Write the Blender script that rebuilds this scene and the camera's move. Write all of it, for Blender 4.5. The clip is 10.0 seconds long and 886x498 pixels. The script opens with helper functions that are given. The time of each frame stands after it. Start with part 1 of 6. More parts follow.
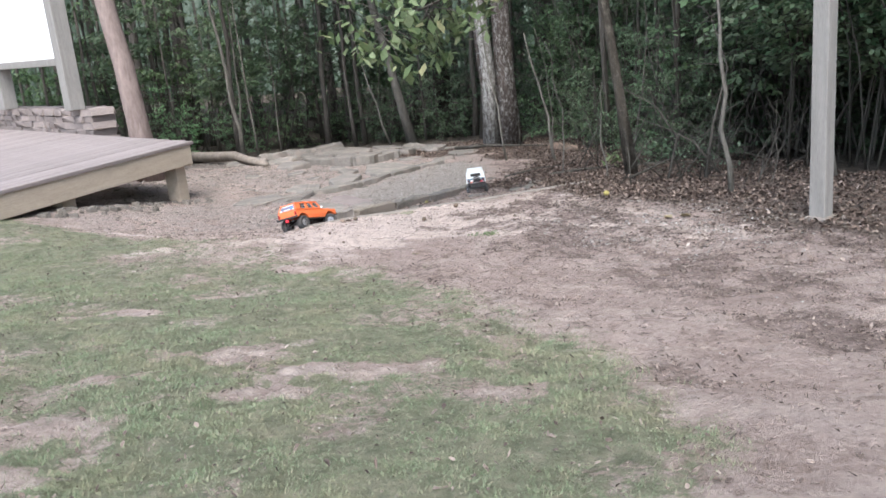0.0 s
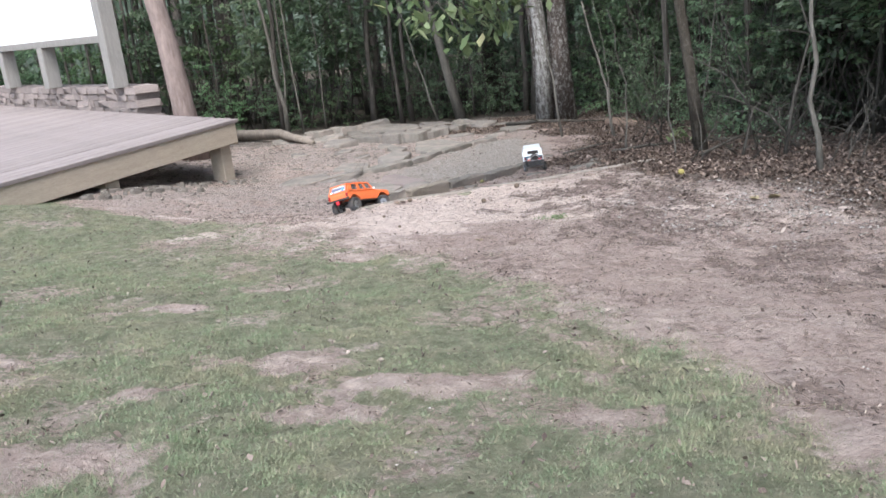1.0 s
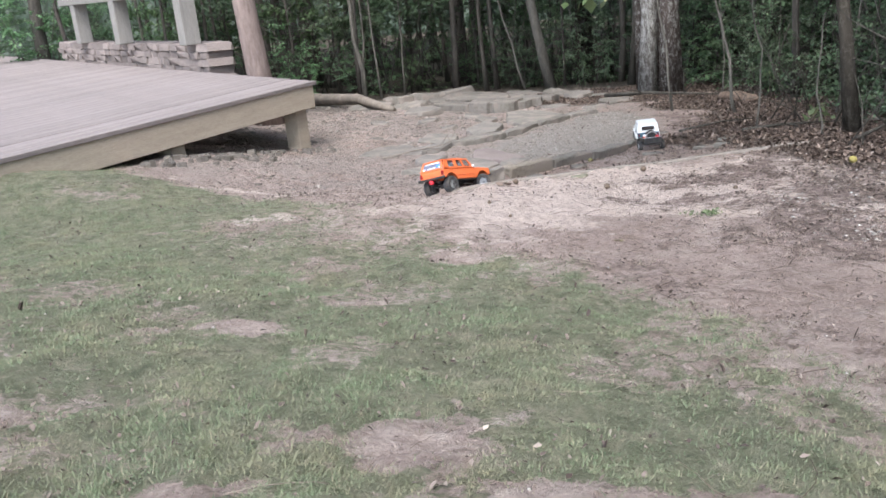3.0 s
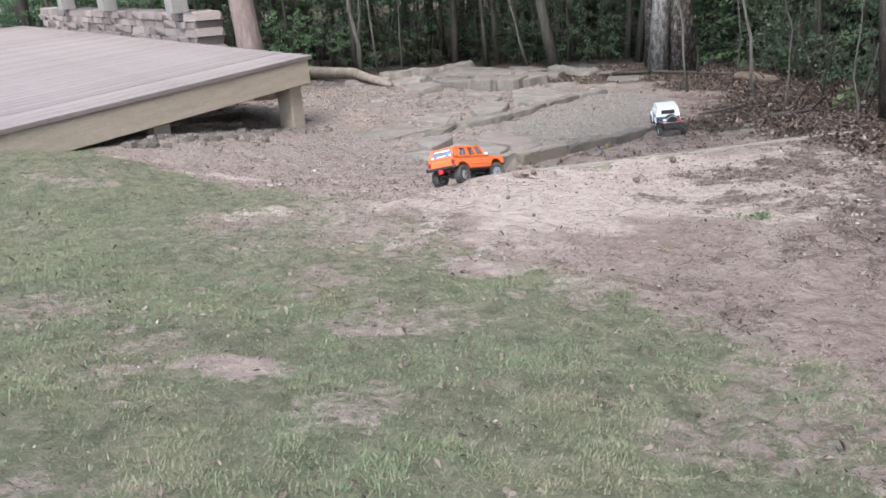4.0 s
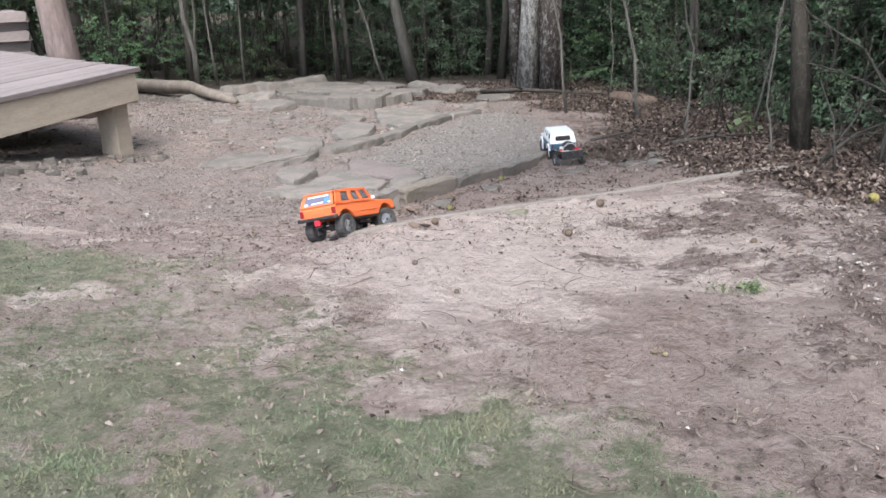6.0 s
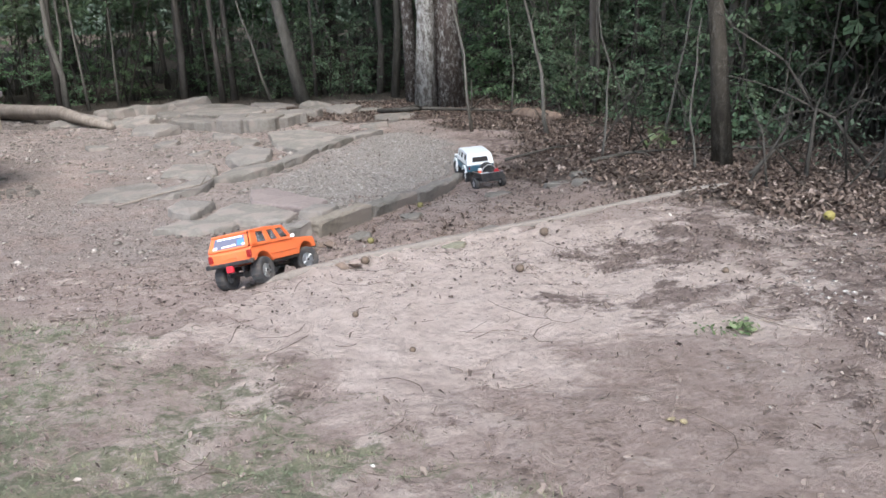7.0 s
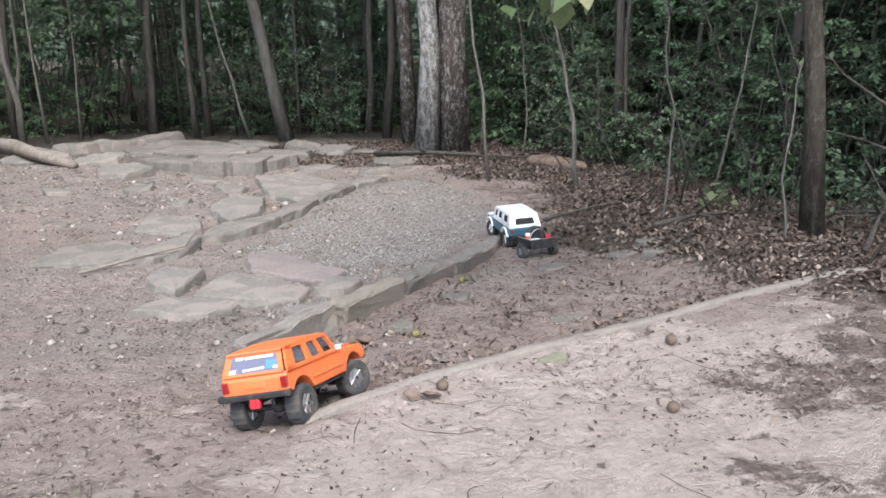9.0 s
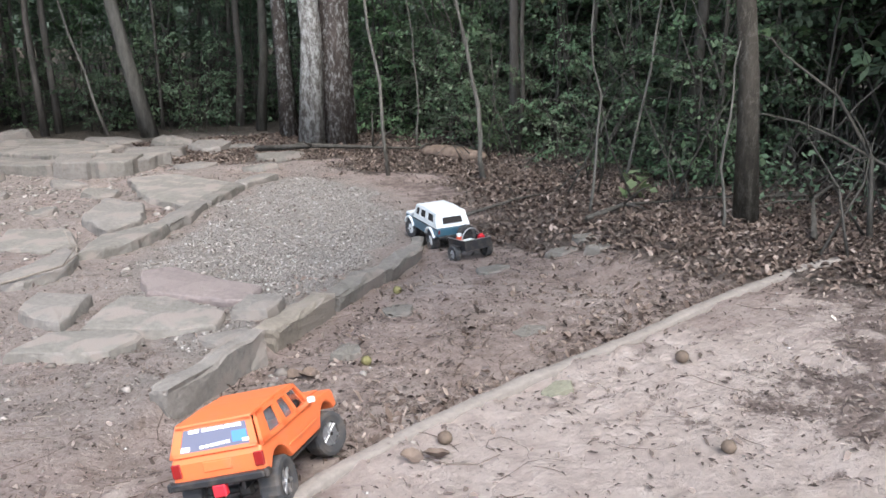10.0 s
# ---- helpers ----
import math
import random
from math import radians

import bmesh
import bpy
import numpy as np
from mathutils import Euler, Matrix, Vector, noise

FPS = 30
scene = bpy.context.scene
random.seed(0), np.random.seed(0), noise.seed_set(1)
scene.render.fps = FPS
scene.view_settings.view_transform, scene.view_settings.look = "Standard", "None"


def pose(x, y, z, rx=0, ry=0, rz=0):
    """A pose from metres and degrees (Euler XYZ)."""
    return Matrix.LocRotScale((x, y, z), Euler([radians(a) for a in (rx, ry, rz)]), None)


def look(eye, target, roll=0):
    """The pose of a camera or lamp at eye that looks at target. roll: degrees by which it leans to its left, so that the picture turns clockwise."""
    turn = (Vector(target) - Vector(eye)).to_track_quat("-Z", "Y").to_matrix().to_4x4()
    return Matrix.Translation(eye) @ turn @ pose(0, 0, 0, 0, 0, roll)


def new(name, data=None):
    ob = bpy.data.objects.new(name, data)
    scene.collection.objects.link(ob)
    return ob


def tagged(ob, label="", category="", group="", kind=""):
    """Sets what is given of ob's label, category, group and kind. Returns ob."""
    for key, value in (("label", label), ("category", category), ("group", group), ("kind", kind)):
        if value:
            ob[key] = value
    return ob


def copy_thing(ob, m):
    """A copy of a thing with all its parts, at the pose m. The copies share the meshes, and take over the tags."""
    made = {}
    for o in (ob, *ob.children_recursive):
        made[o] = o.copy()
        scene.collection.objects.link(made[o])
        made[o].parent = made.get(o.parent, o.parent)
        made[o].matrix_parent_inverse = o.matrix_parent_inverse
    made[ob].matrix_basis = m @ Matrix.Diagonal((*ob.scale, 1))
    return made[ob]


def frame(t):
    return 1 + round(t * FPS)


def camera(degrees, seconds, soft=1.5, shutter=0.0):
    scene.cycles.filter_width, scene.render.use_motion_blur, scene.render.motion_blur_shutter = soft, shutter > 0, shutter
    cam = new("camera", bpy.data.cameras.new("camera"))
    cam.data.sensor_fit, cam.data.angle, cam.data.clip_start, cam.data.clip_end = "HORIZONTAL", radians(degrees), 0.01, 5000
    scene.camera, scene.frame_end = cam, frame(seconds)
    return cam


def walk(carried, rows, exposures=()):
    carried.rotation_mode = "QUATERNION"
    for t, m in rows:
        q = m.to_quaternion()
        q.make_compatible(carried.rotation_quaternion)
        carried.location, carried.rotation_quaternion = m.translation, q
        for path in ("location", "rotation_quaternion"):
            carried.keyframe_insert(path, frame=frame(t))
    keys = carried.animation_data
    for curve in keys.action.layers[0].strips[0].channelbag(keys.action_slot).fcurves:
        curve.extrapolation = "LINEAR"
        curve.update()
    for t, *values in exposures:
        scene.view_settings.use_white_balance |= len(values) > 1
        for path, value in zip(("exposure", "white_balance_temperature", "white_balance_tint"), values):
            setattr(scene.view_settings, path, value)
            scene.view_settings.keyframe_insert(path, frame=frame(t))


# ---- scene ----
cam = camera(54.6, 10.0, 1.6, 0.0)
PATH = [
    (0, (0.014, 0.077, 0.769), (-0.021, 2.008, 0.251), -5.4),
    (0.5, (-0.035, 0.287, 0.75), (-0.182, 2.206, 0.209), -5.4),
    (1, (-0.111, 0.454, 0.727), (-0.248, 2.369, 0.166), -6.3),
    (1.5, (-0.211, 0.683, 0.697), (-0.278, 2.592, 0.105), -6.9),
    (2, (-0.273, 0.904, 0.686), (-0.492, 2.801, 0.091), -5.8),
    (2.5, (-0.325, 1.085, 0.66), (-0.65, 2.966, 0.061), -5.2),
    (2.7, (-0.354, 1.167, 0.641), (-0.668, 3.048, 0.037), -5.4),
    (3.8, (-0.56, 1.64, 0.605), (-0.816, 3.511, -0.053), -4.8),
    (4, (-0.575, 1.731, 0.609), (-0.845, 3.594, -0.066), -4.5),
    (4.5, (-0.628, 1.943, 0.592), (-0.874, 3.801, -0.106), -4.3),
    (5, (-0.727, 2.19, 0.567), (-0.752, 4.057, -0.148), -4.0),
    (5.5, (-0.788, 2.447, 0.546), (-0.733, 4.329, -0.129), -3.2),
    (6, (-0.841, 2.705, 0.519), (-0.746, 4.587, -0.15), -2.1),
    (6.2, (-0.884, 2.789, 0.514), (-0.713, 4.67, -0.145), -2.6),
    (7.3, (-0.995, 3.261, 0.459), (-0.61, 5.117, -0.178), -1.3),
    (7.5, (-1.001, 3.343, 0.454), (-0.622, 5.199, -0.187), -0.6),
    (8, (-1.065, 3.568, 0.421), (-0.64, 5.418, -0.209), -0.1),
    (8.5, (-1.163, 3.867, 0.432), (-0.649, 5.711, -0.147), -0.8),
    (9, (-1.183, 4.117, 0.4), (-0.724, 5.981, -0.162), 0.0),
    (9.5, (-1.243, 4.341, 0.356), (-0.691, 6.18, -0.203), 0.1),
    (10, (-1.345, 4.619, 0.344), (-0.581, 6.372, -0.241), 0.2),
]
walk(cam, [(t, look(eye, target, roll)) for t, eye, target, roll in PATH], ((0, 1.7), (2.0, 1.62), (6, 1.6), (8, 1.64), (10, 1.74)))

# ---------------------------------------------------------------- daylight
world = bpy.data.worlds.new("overcast_sky")
scene.world = world
world.use_nodes = True
wn = world.node_tree.nodes
sky = wn.new("ShaderNodeTexSky")
sky.sky_type = "NISHITA"
sky.sun_disc = False
sky.sun_elevation = radians(58)
sky.sun_rotation = radians(183)
sky.dust_density = 1.5
sky.air_density = 1.2
hsv = wn.new("ShaderNodeHueSaturation")
hsv.inputs["Saturation"].default_value = 0.75
world.node_tree.links.new(sky.outputs[0], hsv.inputs["Color"])
world.node_tree.links.new(hsv.outputs[0], wn["Background"].inputs[0])
wn["Background"].inputs[1].default_value = 0.15
sun_data = bpy.data.lights.new("sun", "SUN")
sun_data.energy, sun_data.angle, sun_data.color = 1.7, radians(40), (1.0, 0.98, 0.95)
sun = new("sun", sun_data)
sun.matrix_world = look((-0.3, -4.9, 8.0), (0, 0, 0))


# ---------------------------------------------------------------- materials
def mat(name, rough=0.8, metal=0.0, spec=0.3):
    m = bpy.data.materials.new(name)
    m.use_nodes = True
    b = m.node_tree.nodes["Principled BSDF"]
    b.inputs["Roughness"].default_value = rough
    b.inputs["Metallic"].default_value = metal
    b.inputs["Specular IOR Level"].default_value = spec
    return m, m.node_tree.nodes, m.node_tree.links, b


def tex_noise(n, l, scale, detail=5, rough=0.6, coords="Object", stretch=None):
    tc = n.new("ShaderNodeTexCoord")
    no = n.new("ShaderNodeTexNoise")
    no.inputs["Scale"].default_value = scale
    no.inputs["Detail"].default_value = detail
    no.inputs["Roughness"].default_value = rough
    if stretch:
        mp = n.new("ShaderNodeMapping")
        mp.inputs["Scale"].default_value = stretch
        l.new(tc.outputs[coords], mp.inputs[0])
        l.new(mp.outputs[0], no.inputs["Vector"])
    else:
        l.new(tc.outputs[coords], no.inputs["Vector"])
    return no.outputs["Fac"]


def ramp(n, l, fac, *stops):
    r = n.new("ShaderNodeValToRGB")
    e = r.color_ramp.elements
    while len(e) < len(stops):
        e.new(0.5)
    for k, (p, c) in enumerate(stops):
        e[k].position = p
        e[k].color = (*c, 1) if len(c) == 3 else c
    l.new(fac, r.inputs[0])
    return r.outputs[0]


def mix(n, l, fac, a, b, kind="MIX"):
    m = n.new("ShaderNodeMix")
    m.data_type, m.blend_type = "RGBA", kind
    for sock, v in ((0, fac), (6, a), (7, b)):
        if hasattr(v, "links"):
            l.new(v, m.inputs[sock])
        else:
            m.inputs[sock].default_value = v if sock == 0 else (*v, 1)
    return m.outputs[2]


def bump(n, l, b, height, strength, distance=0.01):
    bp = n.new("ShaderNodeBump")
    bp.inputs["Strength"].default_value = strength
    bp.inputs["Distance"].default_value = distance
    l.new(height, bp.inputs["Height"])
    l.new(bp.outputs[0], b.inputs["Normal"])


def two_scale(name, dark, light, big=2.0, small=40.0, rough=0.85, strength=0.5, dist=0.006, stretch=None, vary=0.0, spec=0.3, speck=None):
    """A rough natural surface: broad stains, fine grain and relief; vary: brightness from piece to piece."""
    m, n, l, b = mat(name, rough, 0, spec)
    f1 = tex_noise(n, l, big, 4, 0.6, stretch=stretch)
    f2 = tex_noise(n, l, small, 6, 0.7, stretch=stretch)
    c1 = ramp(n, l, f1, (0.3, dark), (0.7, light))
    c2 = ramp(n, l, f2, (0.25, tuple(x * 0.62 for x in dark)), (0.5, tuple((x + y) / 2 for x, y in zip(dark, light))), (0.8, tuple(min(1, x * 1.2) for x in light)))
    c = mix(n, l, 0.5, c1, c2)
    if speck:
        f3 = tex_noise(n, l, speck[1], 3, 0.5)
        c = mix(n, l, ramp(n, l, f3, (speck[2], (0, 0, 0)), (speck[2] + 0.06, (1, 1, 1))), c, speck[0])
    if vary:
        oi = n.new("ShaderNodeObjectInfo")
        h = n.new("ShaderNodeHueSaturation")
        mr = n.new("ShaderNodeMapRange")
        mr.inputs["To Min"].default_value, mr.inputs["To Max"].default_value = 1 - vary, 1 + vary
        l.new(oi.outputs["Random"], mr.inputs["Value"])
        l.new(mr.outputs[0], h.inputs["Value"])
        l.new(c, h.inputs["Color"])
        c = h.outputs[0]
    l.new(c, b.inputs["Base Color"])
    bump(n, l, b, f2, strength, dist)
    return m


def island_mat(name, stops, rough=0.8, through_light=0.0, spec=0.2, vary=0.0, worn=None):
    """Many small pieces in one mesh, each with its own tint; vary: from one plant to the next."""
    m, n, l, b = mat(name, rough, 0, spec)
    g = n.new("ShaderNodeNewGeometry")
    c = ramp(n, l, g.outputs["Random Per Island"], *stops)
    f = tex_noise(n, l, 60, 3)
    c = mix(n, l, 0.35, c, ramp(n, l, f, (0.3, (0.25, 0.25, 0.25)), (0.7, (1, 1, 1))), "MULTIPLY")
    if worn:
        c = mix(n, l, ramp(n, l, tex_noise(n, l, 2.6, 6, 0.7), (0.47, (0, 0, 0)), (0.66, (0.75, 0.75, 0.75))), c, worn)
    if vary:
        oi = n.new("ShaderNodeObjectInfo")
        h = n.new("ShaderNodeHueSaturation")
        for socket, k, span in (("Value", 1.0, vary), ("Hue", 7.0, 0.025), ("Saturation", 3.0, 0.25)):
            wave = n.new("ShaderNodeMath")
            wave.operation = "MULTIPLY"
            wave.inputs[1].default_value = k
            l.new(oi.outputs["Random"], wave.inputs[0])
            frac = n.new("ShaderNodeMath")
            frac.operation = "FRACT"
            l.new(wave.outputs[0], frac.inputs[0])
            mr = n.new("ShaderNodeMapRange")
            mid = 0.5 if socket == "Hue" else 1.0
            mr.inputs["To Min"].default_value, mr.inputs["To Max"].default_value = mid - span, mid + span
            l.new(frac.outputs[0], mr.inputs["Value"])
            l.new(mr.outputs[0], h.inputs[socket])
        l.new(c, h.inputs["Color"])
        c = h.outputs[0]
    l.new(c, b.inputs["Base Color"])
    if through_light:
        tr = n.new("ShaderNodeBsdfTranslucent")
        ms = n.new("ShaderNodeMixShader")
        ms.inputs[0].default_value = through_light
        l.new(c, tr.inputs["Color"])
        l.new(b.outputs[0], ms.inputs[1])
        l.new(tr.outputs[0], ms.inputs[2])
        l.new(ms.outputs[0], n["Material Output"].inputs[0])
    return m


def plain(name, col, rough=0.5, metal=0.0, spec=0.5, dirt=0.25):
    m, n, l, b = mat(name, rough, metal, spec)
    f = tex_noise(n, l, 35, 5)
    c = mix(n, l, ramp(n, l, f, (0.45, (0, 0, 0)), (0.85, (dirt,) * 3)), col, (0.22, 0.17, 0.13))
    l.new(c, b.inputs["Base Color"])
    return m


def ground_mat():
    m, n, l, b = mat("soil", 0.95, 0, 0.15)

    def mask(name, break_up=None, k=2.2, lo=0.36, hi=0.6):
        """A painted zone; broken up by a noise, its edge frays into specks and tongues."""
        a = n.new("ShaderNodeAttribute")
        a.attribute_name = name
        if break_up is None:
            return a.outputs["Fac"]
        off = n.new("ShaderNodeMath")
        off.operation = "SUBTRACT"
        l.new(break_up, off.inputs[0])
        off.inputs[1].default_value = 0.5
        add = n.new("ShaderNodeMath")
        add.operation = "MULTIPLY_ADD"
        l.new(off.outputs[0], add.inputs[0])
        add.inputs[1].default_value = k
        l.new(a.outputs["Fac"], add.inputs[2])
        r = n.new("ShaderNodeMapRange")
        r.interpolation_type = "SMOOTHSTEP"
        r.inputs["From Min"].default_value, r.inputs["From Max"].default_value = lo, hi
        l.new(add.outputs[0], r.inputs["Value"])
        return r.outputs[0]
    f1 = tex_noise(n, l, 1.1, 5, 0.6)
    f2 = tex_noise(n, l, 14, 6, 0.7)
    f3 = tex_noise(n, l, 75, 5, 0.7)
    f4 = tex_noise(n, l, 8, 10, 0.78, stretch=(1, 1.4, 1))
    f5 = tex_noise(n, l, 2.1, 9, 0.7)
    f6 = tex_noise(n, l, 26, 7, 0.75, stretch=(1, 1.3, 1))
    clay = ramp(n, l, f1, (0.3, (0.33, 0.246, 0.216)), (0.5, (0.475, 0.37, 0.328)), (0.72, (0.6, 0.48, 0.435)))
    fine = ramp(n, l, f2, (0.3, (0.16, 0.118, 0.1)), (0.46, (0.43, 0.338, 0.306)), (0.75, (0.6, 0.485, 0.45)))
    soil = mix(n, l, 0.5, clay, fine)
    grit = ramp(n, l, f3, (0.3, (0.1, 0.077, 0.065)), (0.5, (0.3, 0.238, 0.205)), (0.72, (0.53, 0.45, 0.4)))
    soil = mix(n, l, 0.3, soil, grit)
    soil = mix(n, l, ramp(n, l, f5, (0.5, (0, 0, 0)), (0.62, (0.7, 0.7, 0.7))), soil, (0.5, 0.415, 0.375))
    stain = ramp(n, l, f4, (0.53, (0, 0, 0)), (0.6, (0.62, 0.62, 0.62)))
    soil = mix(n, l, stain, soil, (0.21, 0.157, 0.135))
    speck = ramp(n, l, f6, (0.56, (0, 0, 0)), (0.64, (0.55, 0.55, 0.55)))
    soil = mix(n, l, speck, soil, (0.16, 0.12, 0.103))
    dry = ramp(n, l, f2, (0.28, (0.46, 0.375, 0.333)), (0.5, (0.61, 0.508, 0.456)), (0.8, (0.73, 0.63, 0.575)))
    soil = mix(n, l, mask("pale", f4, 2.0, 0.3, 0.66), soil, dry)
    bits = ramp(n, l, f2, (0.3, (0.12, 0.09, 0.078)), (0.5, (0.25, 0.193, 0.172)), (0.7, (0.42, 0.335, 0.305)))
    # drifted crumbs, and in the rill beds crease shade put into the colour
    soil = mix(n, l, mask("debris_shade", f6, 4.0, 0.25, 0.95), soil, bits)
    green = ramp(n, l, f2, (0.3, (0.12, 0.128, 0.082)), (0.52, (0.222, 0.224, 0.156)), (0.75, (0.37, 0.335, 0.255)))
    humus = ramp(n, l, f2, (0.3, (0.085, 0.067, 0.057)), (0.55, (0.18, 0.147, 0.127)), (0.8, (0.33, 0.275, 0.243)))
    stone = ramp(n, l, f3, (0.3, (0.21, 0.184, 0.165)), (0.5, (0.315, 0.28, 0.255)), (0.7, (0.44, 0.4, 0.368)))
    c = mix(n, l, mask("grass", f6, 2.4, 0.25, 0.7), soil, green)
    c = mix(n, l, mask("litter", f6, 2.0, 0.2, 0.7), c, humus)
    c = mix(n, l, mask("gravel"), c, stone)
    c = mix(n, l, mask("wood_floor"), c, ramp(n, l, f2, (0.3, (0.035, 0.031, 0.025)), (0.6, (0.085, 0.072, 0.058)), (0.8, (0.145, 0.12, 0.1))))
    l.new(c, b.inputs["Base Color"])
    add = n.new("ShaderNodeMath")
    add.operation = "MULTIPLY_ADD"
    l.new(f4, add.inputs[0])
    add.inputs[1].default_value = 2.0
    l.new(f6, add.inputs[2])
    bump(n, l, b, add.outputs[0], 1.0, 0.035)
    return m


def bark_mat(name, dark, light, patch=None, scale=9.0, cover=0.5):
    m, n, l, b = mat(name, 0.95, 0, 0.1)
    f1 = tex_noise(n, l, scale, 6, 0.7, stretch=(1, 1, 0.22))
    f2 = tex_noise(n, l, scale * 5, 5, 0.7, stretch=(1, 1, 0.3))
    c = ramp(n, l, f1, (0.32, dark), (0.65, light))
    c = mix(n, l, 0.4, c, ramp(n, l, f2, (0.3, tuple(v * 0.4 for v in dark)), (0.7, light)))
    if patch:
        f3 = tex_noise(n, l, 26, 8, 0.85, stretch=(1, 1, 0.5))
        c = mix(n, l, ramp(n, l, f3, (cover - 0.05, (0, 0, 0)), (cover + 0.07, (0.9, 0.9, 0.9))), c, patch)
    l.new(c, b.inputs["Base Color"])
    bump(n, l, b, f1, 1.0, 0.035)
    return m


SOIL = ground_mat()
GRASS = island_mat("grass_blade", ((0.0, (0.13, 0.178, 0.1)), (0.35, (0.2, 0.252, 0.152)), (0.65, (0.255, 0.305, 0.19)), (0.84, (0.305, 0.338, 0.225)), (0.92, (0.36, 0.33, 0.235)), (1.0, (0.45, 0.4, 0.3))), 0.7, 0.3, 0.15, 0.0, (0.33, 0.29, 0.2))
DRY_LEAF = island_mat("dry_leaf", ((0.0, (0.042, 0.03, 0.025)), (0.4, (0.1, 0.071, 0.058)), (0.7, (0.165, 0.122, 0.1)), (0.93, (0.245, 0.19, 0.16)), (1.0, (0.36, 0.29, 0.25))), 0.8)
CHIP = island_mat("stone_chip", ((0.0, (0.23, 0.205, 0.185)), (0.45, (0.32, 0.29, 0.266)), (0.9, (0.4, 0.367, 0.34)), (1.0, (0.58, 0.55, 0.52))), 0.9)
FOLIAGE = island_mat("foliage", ((0.0, (0.115, 0.175, 0.105)), (0.5, (0.155, 0.228, 0.137)), (0.85, (0.182, 0.256, 0.155)), (1.0, (0.215, 0.275, 0.175))), 0.7, 0.45, 0.1, 0.35)
FOLIAGE_LIGHT = island_mat("foliage_light", ((0.0, (0.1, 0.15, 0.065)), (0.5, (0.17, 0.23, 0.11)), (0.9, (0.27, 0.33, 0.19)), (1.0, (0.37, 0.36, 0.2))), 0.55, 0.4, 0.3)
BARK = bark_mat("bark", (0.05, 0.045, 0.04), (0.128, 0.114, 0.102))
BARK_PALE = bark_mat("bark_pale", (0.04, 0.036, 0.031), (0.118, 0.108, 0.095))
BARK_GREY = bark_mat("bark_grey", (0.07, 0.065, 0.057), (0.165, 0.154, 0.138))
BARK_SAP = bark_mat("bark_sapling", (0.095, 0.088, 0.076), (0.22, 0.205, 0.182), None, 14.0)
BARK_LOG = bark_mat("bark_log", (0.13, 0.092, 0.07), (0.25, 0.185, 0.148), None, 8.0)
BARK_PATCH = bark_mat("bark_lichen", (0.07, 0.06, 0.053), (0.18, 0.162, 0.148), (0.4, 0.39, 0.375), 9.0, 0.5)
BARK_SPECK = bark_mat("bark_speckled", (0.04, 0.032, 0.028), (0.1, 0.08, 0.072), (0.36, 0.35, 0.335), 9.0, 0.55)
BARK_RED = bark_mat("bark_reddish", (0.04, 0.035, 0.029), (0.105, 0.09, 0.075), (0.16, 0.145, 0.122), 16.0, 0.55)
BARK_POLE = bark_mat("bark_stripped", (0.17, 0.13, 0.12), (0.31, 0.245, 0.225), None, 6.0)
ROCK = two_scale("sandstone", (0.114, 0.104, 0.0906), (0.231, 0.212, 0.189), 3.0, 45, 0.92, 0.8, 0.012, vary=0.15, speck=((0.22, 0.19, 0.169), 7.0, 0.5))
ROCK_GREY = two_scale("grey_sandstone", (0.119, 0.107, 0.0959), (0.238, 0.217, 0.197), 3.0, 45, 0.92, 0.8, 0.012, vary=0.12, speck=((0.211, 0.185, 0.165), 6.0, 0.52))
ROCK_YELLOW = two_scale("ochre_sandstone", (0.15, 0.128, 0.104), (0.273, 0.239, 0.199), 4.0, 45, 0.92, 0.8, 0.012, vary=0.1, speck=((0.22, 0.19, 0.163), 8.0, 0.5))
ROCK_RED = two_scale("reddish_sandstone", (0.141, 0.114, 0.107), (0.251, 0.208, 0.195), 3.0, 45, 0.92, 0.8, 0.012, vary=0.08, speck=((0.211, 0.176, 0.163), 7.0, 0.52))
WALL_STONE = two_scale("wall_stone", (0.167, 0.138, 0.129), (0.273, 0.231, 0.217), 4.0, 45, 0.92, 0.6, 0.008, vary=0.2)
DECK_WOOD = two_scale("weathered_decking", (0.152, 0.129, 0.124), (0.272, 0.233, 0.226), 1.6, 18, 0.8, 0.5, 0.004, (0.6, 5, 5), 0.09)
DECK_FACE = two_scale("treated_lumber", (0.35, 0.29, 0.228), (0.49, 0.415, 0.338), 3.0, 30, 0.8, 0.4, 0.004, (1, 8, 8), 0.06)
POST_WOOD = two_scale("weathered_post", (0.17, 0.16, 0.15), (0.29, 0.275, 0.26), 2.5, 30, 0.85, 0.4, 0.004, (8, 8, 0.7), 0.06)
CLAY_EDGE = two_scale("concrete_edging", (0.16, 0.139, 0.123), (0.245, 0.215, 0.192), 5.0, 60, 0.95, 0.4, 0.004)
WHITE_SHEET = plain("white_sheet", (0.9, 0.9, 0.9), 0.6, 0, 0.3, 0.02)


# ---------------------------------------------------------------- building helpers
rnd = random.Random(4)
rng = np.random.default_rng(7)


def mesh(name, verts, faces, material, smooth=False):
    me = bpy.data.meshes.new(name)
    me.from_pydata([tuple(v) for v in verts], [], faces)
    me.materials.append(material)
    if smooth:
        me.shade_smooth()
    me.update()
    return me


def thing(name, label, category, group="", loc=(0, 0, 0), rz=0.0):
    """An Empty that holds the parts of one thing."""
    e = new(name)
    e.empty_display_size = 0.05
    e.matrix_world = pose(*loc, 0, 0, rz)
    return tagged(e, label, category, group)


